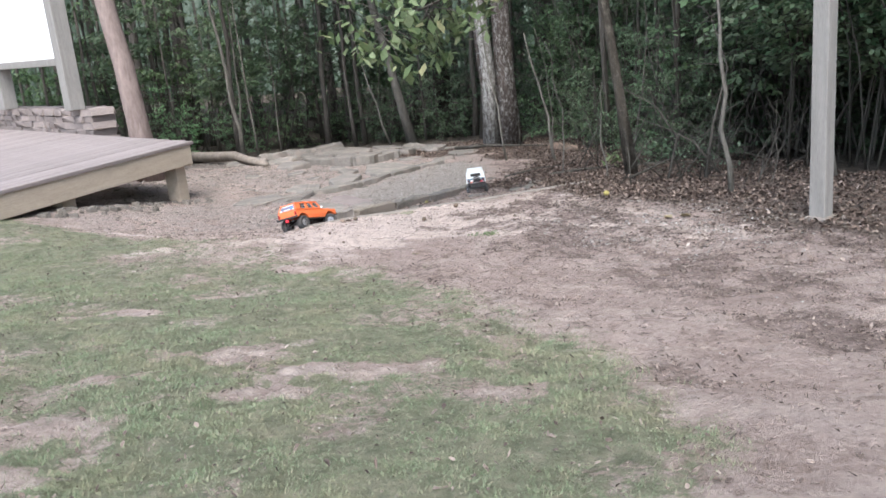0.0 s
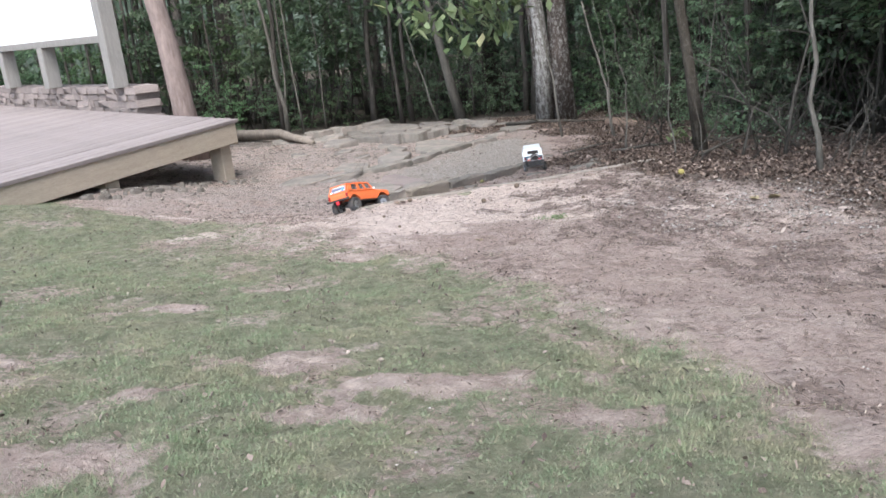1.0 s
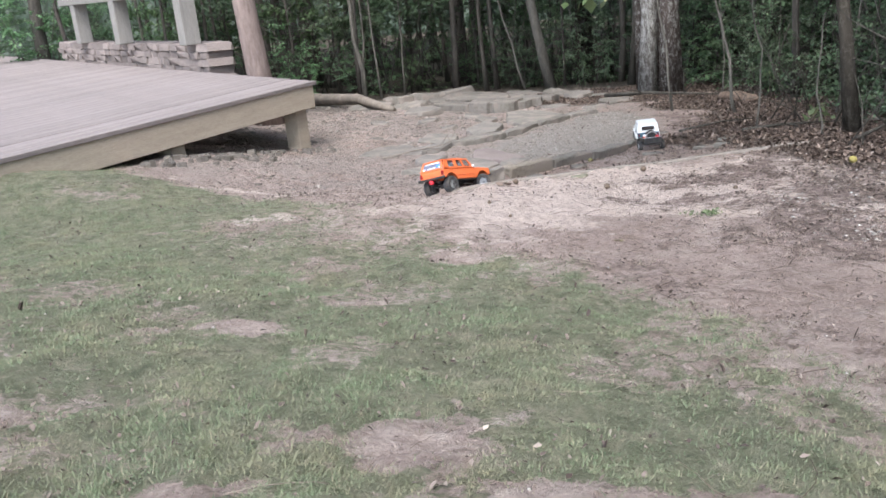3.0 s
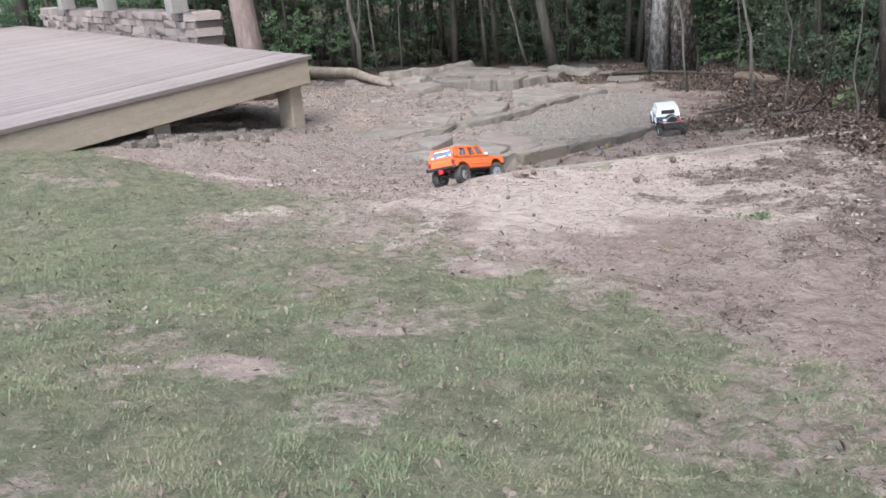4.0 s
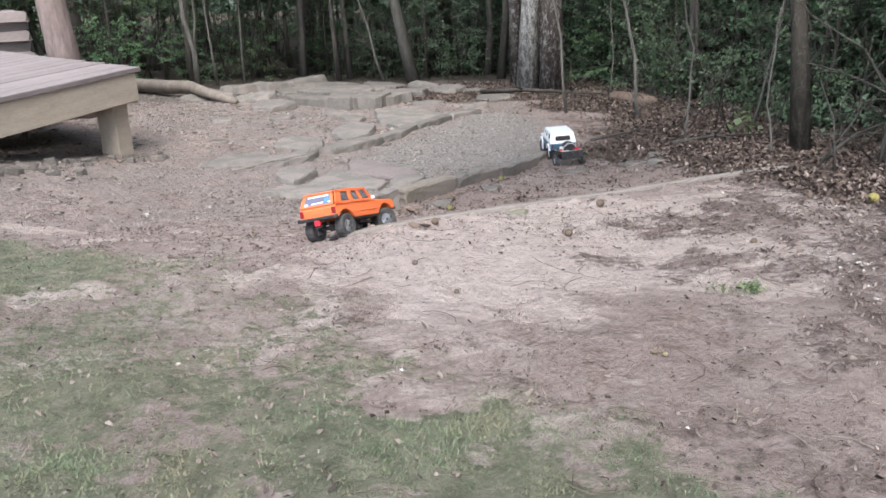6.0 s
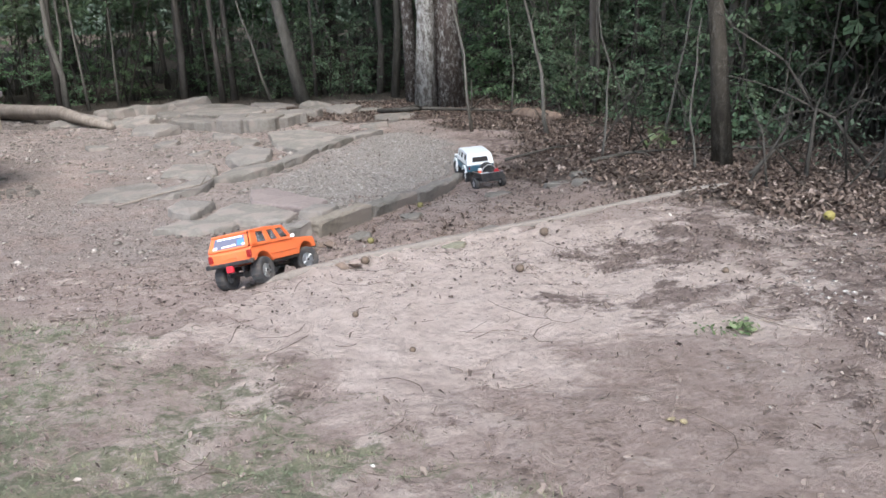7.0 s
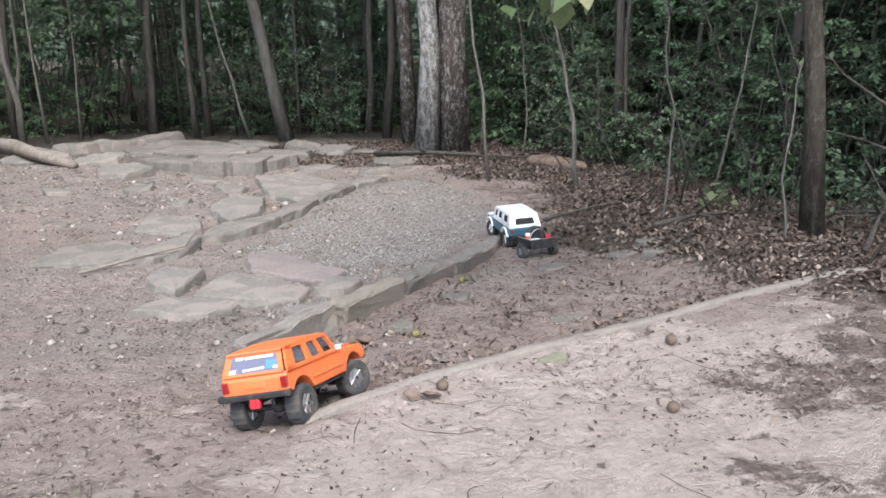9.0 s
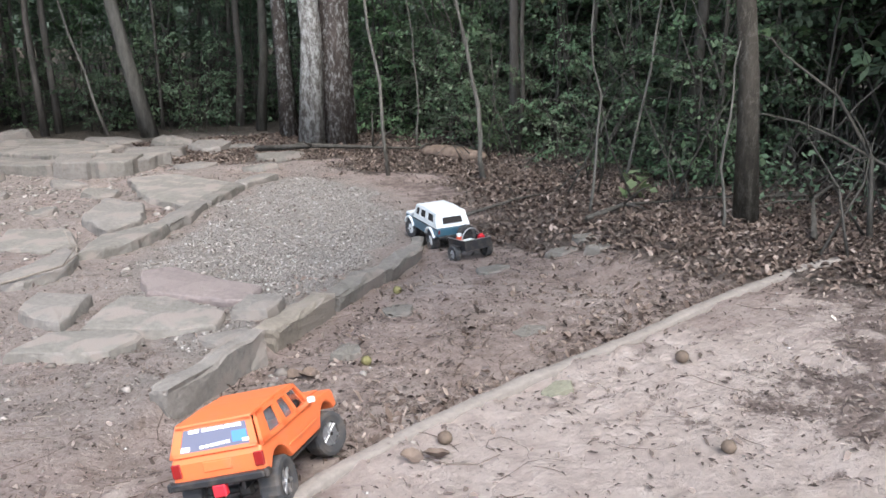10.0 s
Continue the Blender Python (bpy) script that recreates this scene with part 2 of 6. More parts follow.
def part(name, source, material, parent, label=""):
    """Links a bmesh or a mesh as one object under a thing or part, in the thing's own space."""
    if isinstance(source, bmesh.types.BMesh):
        me = bpy.data.meshes.new(name)
        source.to_mesh(me)
        source.free()
        me.materials.append(material)
    else:
        me = source
    ob = new(name, me)
    ob.parent = parent
    if label:
        tagged(ob, label)
    return ob


def box(cx, cy, cz, sx, sy, sz, bevel=0.0, seg=1, rot=None):
    bm = bmesh.new()
    bmesh.ops.create_cube(bm, size=1)
    bmesh.ops.scale(bm, vec=(sx, sy, sz), verts=bm.verts)
    if bevel:
        bmesh.ops.bevel(bm, geom=bm.edges[:], offset=bevel, segments=seg, affect="EDGES", profile=0.5)
    if rot is not None:
        bmesh.ops.transform(bm, matrix=rot, verts=bm.verts)
    bmesh.ops.translate(bm, vec=(cx, cy, cz), verts=bm.verts)
    return bm


def join(*bms):
    out = bms[0]
    for b in bms[1:]:
        me = bpy.data.meshes.new("tmp")
        b.to_mesh(me)
        b.free()
        out.from_mesh(me)
        bpy.data.meshes.remove(me)
    return out


def cyl(p0, p1, r0, r1=None, n=16, bevel=0.0, caps=True):
    p0, p1 = Vector(p0), Vector(p1)
    bm = bmesh.new()
    bmesh.ops.create_cone(bm, cap_ends=caps, segments=n, radius1=r0, radius2=r0 if r1 is None else r1, depth=(p1 - p0).length)
    if bevel:
        bmesh.ops.bevel(bm, geom=[e for e in bm.edges if len(e.link_faces) == 2 and any(len(f.verts) > 4 for f in e.link_faces)], offset=bevel, segments=2, affect="EDGES", profile=0.5)
    m = (p1 - p0).to_track_quat("Z", "Y").to_matrix().to_4x4()
    m.translation = (p0 + p1) / 2
    bmesh.ops.transform(bm, matrix=m, verts=bm.verts)
    return bm


def tube_data(points, radii, sides=8, rough=0.0, seed=0):
    """Verts and faces of a bent, tapering round bar."""
    r = np.random.default_rng(seed)
    pts = [Vector(p) for p in points]
    verts, faces = [], []
    side = Vector((1, 0, 0))
    lobes = r.uniform(-1, 1, sides) * rough
    for k, p in enumerate(pts):
        d = (pts[min(k + 1, len(pts) - 1)] - pts[max(k - 1, 0)]).normalized()
        u = side - d * side.dot(d)
        if u.length < 0.1:
            u = Vector((0, 1, 0)) - d * d.y
        u.normalize()
        v = d.cross(u)
        for s in range(sides):
            a = 2 * math.pi * s / sides
            q = radii[k] * (1 + lobes[s] + r.uniform(-1, 1) * rough * 0.5)
            verts.append(tuple(p + (u * math.cos(a) + v * math.sin(a)) * q))
        if k:
            o = (k - 1) * sides
            for s in range(sides):
                s2 = (s + 1) % sides
                faces.append((o + s, o + s2, o + sides + s2, o + sides + s))
    faces.append(tuple(range(sides))[::-1])
    faces.append(tuple(range(len(verts) - sides, len(verts))))
    return verts, faces


def tube(name, points, radii, material, sides=8, rough=0.0, seed=0, smooth=True):
    v, f = tube_data(points, radii, sides, rough, seed)
    return mesh(name, v, f, material, smooth)


def vnoise(x, y, scale, seed):
    """Smooth value noise in -1..1 on arrays."""
    x, y = np.asarray(x, float) * scale, np.asarray(y, float) * scale
    ix, iy = np.floor(x).astype(np.int64), np.floor(y).astype(np.int64)
    fx, fy = x - ix, y - iy
    fx, fy = fx * fx * (3 - 2 * fx), fy * fy * (3 - 2 * fy)

    def h(a, b):
        k = (a * 374761393 + b * 668265263 + seed * 974711) & 0x7FFFFFFF
        k = ((k ^ (k >> 13)) * 1274126177) & 0x7FFFFFFF
        return ((k ^ (k >> 16)) & 0xFFFF) / 32767.5 - 1
    a, b, c, d = h(ix, iy), h(ix + 1, iy), h(ix, iy + 1), h(ix + 1, iy + 1)
    return (a * (1 - fx) + b * fx) * (1 - fy) + (c * (1 - fx) + d * fx) * fy


def sstep(a, b, v):
    t = np.clip((np.asarray(v, float) - a) / (b - a), 0, 1)
    return t * t * (3 - 2 * t)


# ---------------------------------------------------------------- the lie of the land
_yy = np.arange(-80, 120, 0.05)


def profile(ys, zs, blur):
    z = np.interp(_yy, ys, zs)
    k = np.hanning(blur)
    k /= k.sum()
    pad = np.pad(z, blur // 2, mode="edge")
    return np.convolve(pad, k, mode="valid")[: len(_yy)]


LOW = profile((-80, -25, 0, 2, 3, 4, 4.5, 5, 5.5, 6, 6.3, 6.6, 6.9, 7.5, 8, 8.7, 9.7, 11, 12, 14.2, 20, 40, 120),
              (3.0, 2.4, 0.09, -0.15, -0.28, -0.39, -0.44, -0.485, -0.53, -0.588, -0.66, -0.735, -0.765, -0.795, -0.832, -0.868, -0.9, -0.97, -1.03, -1.2, -1.6, -2.4, -3.0), 11)
HIGH = profile((-80, -25, 0, 2, 3, 4, 4.5, 5, 5.5, 6, 6.5, 7, 8, 9, 10, 12, 120),
               (3.0, 2.4, 0.09, -0.15, -0.28, -0.4, -0.45, -0.488, -0.52, -0.553, -0.585, -0.62, -0.7, -0.78, -0.86, -1.03, -3.0), 11)
EDGE_X = (-1.6, -1.3, -1.11, -0.98, -0.77, -0.61, -0.41, -0.245, -0.01, 0.265, 0.535, 0.86, 0.96, 1.3, 1.8)
EDGE_Y = (5.75, 5.88, 6.0, 6.09, 6.18, 6.25, 6.33, 6.378, 6.45, 6.562, 6.642, 6.717, 6.728, 6.75, 6.78)
GRASS_Y = (-20, 0, 1.4, 1.8, 2.2, 2.65, 3.1, 3.5, 3.8, 4.2, 4.5, 4.75, 5.3, 5.8, 6.1, 7.15, 8, 9)
GRASS_X = (3.0, 0.35, 0.38, 0.45, 0.45, 0.3, 0.15, -0.04, -0.18, -0.4, -0.62, -0.82, -1.25, -1.8, -2.5, -4.0, -5.5, -9)
BARE = ((-0.77, 2.75, 0.24, 0.11), (-0.22, 2.5, 0.34, 0.1), (-1.12, 2.02, 0.22, 0.13), (-0.55, 2.3, 0.13, 0.07), (-1.03, 1.76, 0.16, 0.1),
        (-1.29, 3.47, 0.16, 0.08), (-1.71, 2.8, 0.14, 0.1), (-1.07, 2.47, 0.12, 0.07), (-1.1, 3.76, 0.1, 0.05), (-0.8, 4.4, 0.16, 0.1), (-1.6, 2.2, 0.2, 0.1), (0.1, 2.2, 0.1, 0.06))


def ground_z(x, y, fine=True):
    x, y = np.asarray(x, float), np.asarray(y, float)
    low, high = np.interp(y, _yy, LOW), np.interp(y, _yy, HIGH)
    wide = 0.022 + 0.6 * sstep(1.05, 1.6, x)
    up = sstep(-wide * 0.6, wide, np.interp(x, EDGE_X, EDGE_Y) - y + vnoise(x, y, 9, 3) * 0.008) * sstep(-1.4, -0.85, x)
    z = low * (1 - up) + high * up
    z = z - 0.055 * (np.clip(x, -3, 2.5) + 0.6) * sstep(5.6, 3.4, y)
    z = z + 0.035 * np.clip(-1.0 - x, 0, 6) * sstep(4.5, 6.5, y) * sstep(16, 11, y)
    z = z + 0.2 * sstep(-2.1, -3.6, x) * sstep(4.8, 6.3, y) * sstep(9.4, 7.5, y)
    z = z - 0.03 * np.clip(x - 1.2, 0, 8) * sstep(4, 7, y)
    z = z + 0.085 * sstep(0.45, 1.05, x) * sstep(6.5, 7.0, y) * sstep(9.8, 7.6, y)
    foot = ((x + 1.205) * 1.03 + 6.87 - y) / 1.44
    z = z - 0.045 * sstep(0.32, 0.08, foot) * sstep(-0.03, 0.03, foot) * sstep(-1.5, -1.2, x) * sstep(0.2, -0.2, x)
    z = z + 0.018 * vnoise(x, y, 1.3, 11) + 0.011 * vnoise(x, y, 4, 12)
    far = sstep(14, 30, np.abs(y - 5) + np.abs(x) * 0.6)
    z = z + far * 0.35 * vnoise(x, y, 0.12, 17)
    if fine:
        z = z - 0.014 * rills(x, y) + clods(x, y)
    return z


def clods(x, y):
    """Trodden lumps and crumbs of clay, rougher in some places than in others."""
    rough = 0.35 + 0.65 * sstep(-0.3, 0.5, vnoise(x, y, 1.9, 15) + 0.4 * vnoise(x, y, 5, 16))
    lump = 0.008 * vnoise(x, y, 9, 13) + 0.006 * vnoise(x, y * 1.2, 19, 14)
    return lump + rough * (0.006 * np.abs(vnoise(x, y, 27, 18)) + 0.0035 * vnoise(x, y, 41, 19))


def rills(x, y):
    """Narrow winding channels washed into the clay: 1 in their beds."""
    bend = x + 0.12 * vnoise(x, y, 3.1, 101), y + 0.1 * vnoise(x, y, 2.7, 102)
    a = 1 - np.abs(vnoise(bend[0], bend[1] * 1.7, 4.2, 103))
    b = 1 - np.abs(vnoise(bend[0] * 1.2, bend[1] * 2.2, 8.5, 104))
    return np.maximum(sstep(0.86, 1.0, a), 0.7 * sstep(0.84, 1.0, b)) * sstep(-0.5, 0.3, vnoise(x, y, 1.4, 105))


def gz(x, y):
    return float(ground_z(np.array([x]), np.array([y]))[0])


def grass_mask(x, y):
    wob = 0.14 * vnoise(x, y, 2.3, 21) + 0.07 * vnoise(x, y, 7, 22)
    wob = wob + 0.1 * vnoise(x, y, 15, 27)
    g = sstep(-0.2, 0.26, np.interp(y, GRASS_Y, GRASS_X) - x + wob) * sstep(9.0, 7.6, y)
    for bx, by, rx, ry in BARE:
        d = np.hypot((x - bx) / rx, (y - by) / ry) + 0.5 * vnoise(x, y, 9, 23) + 0.45 * vnoise(x, y, 24, 28)
        g = g * sstep(0.6, 1.3, d)
    g = g * (1 - 0.5 * sstep(4.0, 5.0, y) * sstep(-2.4, -1.6, x))
    return g * (0.45 + 0.55 * sstep(-0.75, 0.1, vnoise(x, y, 3.1, 24) + 0.6 * vnoise(x, y, 8, 25) + 0.5 * vnoise(x, y, 21, 26)))


def litter_mask(x, y):
    xl = np.interp(y, (2, 4, 4.8, 5.2, 5.5, 5.9, 6.65, 7.2, 8.8, 10.2, 11.2, 12.5), (4.4, 2.8, 2.2, 1.9, 1.6, 1.25, 0.9, 0.5, 0.6, 0.8, 0.6, -6))
    wob = 0.35 * vnoise(x, y, 1.7, 31) + 0.15 * vnoise(x, y, 5, 32)
    m = sstep(-0.25 - 0.45 * sstep(6.2, 5.2, y), 0.3, x - xl + wob)
    gap = y - np.interp(x, EDGE_X, EDGE_Y)
    ditch = sstep(0.0, 0.06, gap) * (0.45 + 0.55 * sstep(0.75, 0.3, gap + 0.25 * vnoise(x, y, 4, 34))) * sstep(8.3, 7.2, y) * sstep(-1.3, -0.2, x) * (x < 1.5)
    return np.clip(np.maximum(m, 0.34 * ditch * sstep(-0.6, 0.3, vnoise(x, y, 5, 33) + 0.2)), 0, 1)


def gravel_mask(x, y):
    left = np.interp(y, (6.9, 7.4, 8.3, 8.7, 9.1, 9.7, 10.2, 10.5), (-1.25, -1.2, -1.3, -1.15, -0.93, -0.66, -0.34, -0.08))
    right = np.interp(y, (6.9, 7.3, 7.65, 8.2, 8.7, 9.5, 10.6), (-1.05, -0.82, -0.52, 0.04, 0.3, 0.45, 0.35))
    wob = 0.12 * vnoise(x, y, 3, 41)
    wob = wob + 0.1 * vnoise(x, y, 9, 42)
    bed = sstep(-0.15, 0.22, x - left + wob) * sstep(-0.08, 0.2, right - x + wob) * sstep(6.75, 7.0, y) * sstep(10.9, 10.4, y)
    behind = sstep(-0.02, 0.06, np.interp(y, (6.8, 7.24, 7.6, 8.17, 8.4, 9.2, 10.5), (-1.25, -0.84, -0.5, 0.08, 0.22, 0.5, 0.7)) - x)
    strewn = 0.5 * behind * sstep(6.5, 7.1, y + wob) * sstep(15.0, 13.5, y) * sstep(0.75, 0.1, x + wob) * sstep(-6, -4, x) * sstep(-1.1, -0.1, vnoise(x, y, 4, 43) + 0.6 * vnoise(x, y, 13, 44))
    return np.maximum(bed, strewn)


def pale_mask(x, y):
    """Dry, trodden clay on the rise beside the ditch."""
    d = np.hypot((x + 0.22) / 0.95, (y - 5.68) / 0.72) + 0.4 * vnoise(x, y, 2.6, 51) + 0.25 * vnoise(x, y, 8, 52)
    p = 0.85 * sstep(1.4, 0.45, d)
    plate = vnoise(x, y * 1.5, 2.0, 55) + 0.55 * vnoise(x, y * 1.4, 5.5, 56) + 0.35 * vnoise(x, y, 14, 57)
    p = np.maximum(p, (0.36 + 0.25 * sstep(4.2, 5.2, y)) * sstep(0.05, 0.5, plate) * sstep(7.0, 6.4, y))
    for bx, by, rx, ry in BARE:
        d = np.hypot((x - bx) / rx, (y - by) / ry) + 0.45 * vnoise(x, y, 9, 23)
        p = np.maximum(p, 0.45 * sstep(1.4, 0.2, d + 0.4 * vnoise(x, y, 24, 28)))
    return p


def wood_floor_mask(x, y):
    """Darker ground inside the wood."""
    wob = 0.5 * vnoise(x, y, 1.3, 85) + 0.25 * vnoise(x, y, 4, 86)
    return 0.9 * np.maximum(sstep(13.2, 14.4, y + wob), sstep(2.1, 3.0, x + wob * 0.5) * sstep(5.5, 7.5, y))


def debris_shade_mask(x, y):
    """Bark, leaf crumbs and dark soil drifted over the clay towards the trees; rill beds also get painted crease shade.
    """
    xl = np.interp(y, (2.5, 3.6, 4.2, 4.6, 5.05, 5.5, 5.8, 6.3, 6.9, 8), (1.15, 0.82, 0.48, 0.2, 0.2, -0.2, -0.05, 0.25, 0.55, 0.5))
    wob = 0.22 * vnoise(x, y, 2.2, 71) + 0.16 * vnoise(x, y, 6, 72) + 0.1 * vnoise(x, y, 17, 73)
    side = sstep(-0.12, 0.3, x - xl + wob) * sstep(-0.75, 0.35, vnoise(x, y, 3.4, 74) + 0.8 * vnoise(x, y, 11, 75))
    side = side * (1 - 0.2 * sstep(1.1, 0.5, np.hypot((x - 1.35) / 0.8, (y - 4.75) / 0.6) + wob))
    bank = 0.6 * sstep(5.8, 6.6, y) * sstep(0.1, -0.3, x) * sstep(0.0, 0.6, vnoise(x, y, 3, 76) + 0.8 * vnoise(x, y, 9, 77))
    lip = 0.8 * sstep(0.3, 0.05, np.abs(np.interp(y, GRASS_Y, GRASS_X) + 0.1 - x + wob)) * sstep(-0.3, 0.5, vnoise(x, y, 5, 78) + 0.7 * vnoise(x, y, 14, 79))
    # rill beds tinted darker: crumbs plus painted shade of the creases
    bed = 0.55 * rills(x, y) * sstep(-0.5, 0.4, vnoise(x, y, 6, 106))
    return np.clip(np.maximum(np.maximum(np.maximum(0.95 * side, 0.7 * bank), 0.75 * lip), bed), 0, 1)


def sheet(name, xs, ys):
    X, Y = np.meshgrid(xs, ys)
    Z = ground_z(X, Y)
    nx, ny = len(xs), len(ys)
    v = np.stack([X, Y, Z], -1).reshape(-1, 3)
    i = (np.arange(ny - 1)[:, None] * nx + np.arange(nx - 1)[None, :]).reshape(-1)
    f = np.stack([i, i + 1, i + nx + 1, i + nx], -1)
    me = bpy.data.meshes.new(name)
    me.vertices.add(len(v))
    me.vertices.foreach_set("co", v.astype(np.float32).ravel())
    me.loops.add(f.size)
    me.loops.foreach_set("vertex_index", f.astype(np.int32).ravel())
    me.polygons.add(len(f))
    me.polygons.foreach_set("loop_start", np.arange(0, f.size, 4, dtype=np.int32))
    me.update(calc_edges=True)
    for key, fn in (("grass", grass_mask), ("litter", litter_mask), ("gravel", gravel_mask), ("pale", pale_mask), ("debris_shade", debris_shade_mask), ("wood_floor", wood_floor_mask)):
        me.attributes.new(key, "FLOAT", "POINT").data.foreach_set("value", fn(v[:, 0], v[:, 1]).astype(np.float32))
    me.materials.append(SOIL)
    me.shade_smooth()
    return me


def steps(*spans):
    """Grid lines: (from, to, step) spans laid end to end."""
    out = []
    for a, b, s in spans:
        out.extend(np.arange(a, b - 1e-6, s))
    return np.array(out + [spans[-1][1]])


gx = steps((-90, -30, 10), (-30, -8, 1.5), (-8, -3, 0.12), (-3, -2, 0.025), (-2, 1.4, 0.0125), (1.4, 2, 0.025), (2, 5, 0.1), (5, 30, 1.5), (30, 90, 10))
gy = steps((-80, -20, 8), (-20, -2, 1.0), (-2, 1, 0.1), (1, 2.4, 0.025), (2.4, 7.2, 0.0125), (7.2, 9, 0.025), (9, 12, 0.05), (12, 30, 0.6), (30, 110, 8))
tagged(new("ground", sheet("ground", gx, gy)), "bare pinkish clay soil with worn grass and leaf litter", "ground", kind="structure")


# ---------------------------------------------------------------- foliage
def leaf_cloud(centres, size, seed, flat=0.5, droop=0.3, azimuth=None):
    """One folded leaf at each centre: verts and quads (two triangles hinged on the midrib)."""
    r = np.random.default_rng(seed)
    n = len(centres)
    c = np.asarray(centres, float)
    a = r.uniform(0, 2 * np.pi, n) if azimuth is None else azimuth
    tilt = r.normal(-droop, flat, n)
    d = np.stack([np.cos(a) * np.cos(tilt), np.sin(a) * np.cos(tilt), np.sin(tilt)], -1)
    s = np.stack([-np.sin(a), np.cos(a), r.normal(0, 0.45, n)], -1)
    s /= np.linalg.norm(s, axis=1)[:, None]
    L = (size * r.uniform(0.6, 1.35, n))[:, None]
    W = L * r.uniform(0.22, 0.34, n)[:, None]
    up = np.cross(d, s)
    base, tip = c - d * L * 0.5, c + d * L * 0.5
    mid = c + d * L * 0.05 + up * L * 0.06
    v = np.stack([base, mid + s * W, tip, mid - s * W], 1).reshape(-1, 3)
    f = np.arange(n * 4, dtype=np.int32).reshape(-1, 4)
    return v, f


def quads(name, v, f, material):
    """A mesh from arrays of corners and equal-sided faces."""
    me = bpy.data.meshes.new(name)
    me.vertices.add(len(v))
    me.vertices.foreach_set("co", np.asarray(v, np.float32).ravel())
    f = np.asarray(f, np.int32)
    me.loops.add(f.size)
    me.loops.foreach_set("vertex_index", f.ravel())
    me.polygons.add(len(f))
    me.polygons.foreach_set("loop_start", np.arange(0, f.size, f.shape[1], dtype=np.int32))
    me.materials.append(material)
    me.update(calc_edges=True)
    return me


def clumps(n_clump, per, extent, spread, seed, shell=0.0):
    """Leaf places gathered in clumps inside an ellipsoid, with gaps between them."""
    r = np.random.default_rng(seed)
    c = r.normal(0, 1, (n_clump, 3))
    c /= np.linalg.norm(c, axis=1)[:, None]
    c *= (r.uniform(shell, 1, n_clump) ** 0.45)[:, None]
    c = c * np.asarray(extent)
    p = c[:, None, :] + r.normal(0, 1, (n_clump, per, 3)) * np.array([spread, spread, spread * 0.55])
    return p.reshape(-1, 3), c


def shrub_kind(seed, height, width, low, leaf, n_stem, n_branch, per, material):
    """Understory bush: thin stems, side branches in loose tiers and flat sprays of leaves along them."""
    r = np.random.default_rng(seed)
    V, F, P, A = [], [], [], []

    def bar(points, radii, sides):
        v, f = tube_data(points, radii, sides)
        o = len(V)
        V.extend(v)
        F.extend(tuple(i + o for i in q) for q in f)
    for k in range(n_stem):
        foot = Vector((*r.uniform(-0.3, 0.3, 2) * width, -0.05))
        top = Vector((*r.uniform(-0.75, 0.75, 2) * width, height * r.uniform(0.6, 1.05)))
        mid = foot.lerp(top, 0.5) + Vector((*r.normal(0, 0.1, 2), 0))
        bar((foot, mid, top), (0.011, 0.008, 0.003), 5)
        for j in range(n_branch):
            u = low + (1 - low) * r.uniform(0, 1)
            s = foot.lerp(mid, u * 2) if u < 0.5 else mid.lerp(top, u * 2 - 1)
            a = r.uniform(0, 6.283)
            L = width * r.uniform(0.35, 0.85) * (1.2 - 0.5 * u)
            rise = r.normal(0.25, 0.3)
            d = Vector((math.cos(a), math.sin(a), rise))
            e1, e2 = s + d * L * 0.5, s + d * L + Vector((0, 0, -0.18 * L))
            bar((s, e1, e2), (0.004, 0.003, 0.0012), 3)
            w = r.uniform(0.2, 1, per)
            q = np.array(s) + np.outer(w, np.array(d) * L) - np.outer(w * w, (0, 0, 0.18 * L))
            side = r.normal(0, 0.5, per) * leaf * 2.2 * (1.25 - w)
            q += np.stack([-math.sin(a) * side, math.cos(a) * side, r.normal(-0.2, 0.35, per) * leaf], -1)
            P.append(q)
            A.append(a + np.sign(side) * r.uniform(0.3, 1.1, per))
    pts, az = np.concatenate(P), np.concatenate(A)
    keep = pts[:, 2] > 0.03
    th = thing("shrub", "dense dark green understory shrub at the wood's edge", "shrub", "understory shrubs")
    v, f = leaf_cloud(pts[keep], leaf, seed + 1, 0.4, 0.35, az[keep])
    part("foliage", quads("shrub_foliage", v, f, material), material, th)
    part("stem", mesh("shrub_stem", V, F, BARK_PALE, True), BARK_PALE, th)
    return th


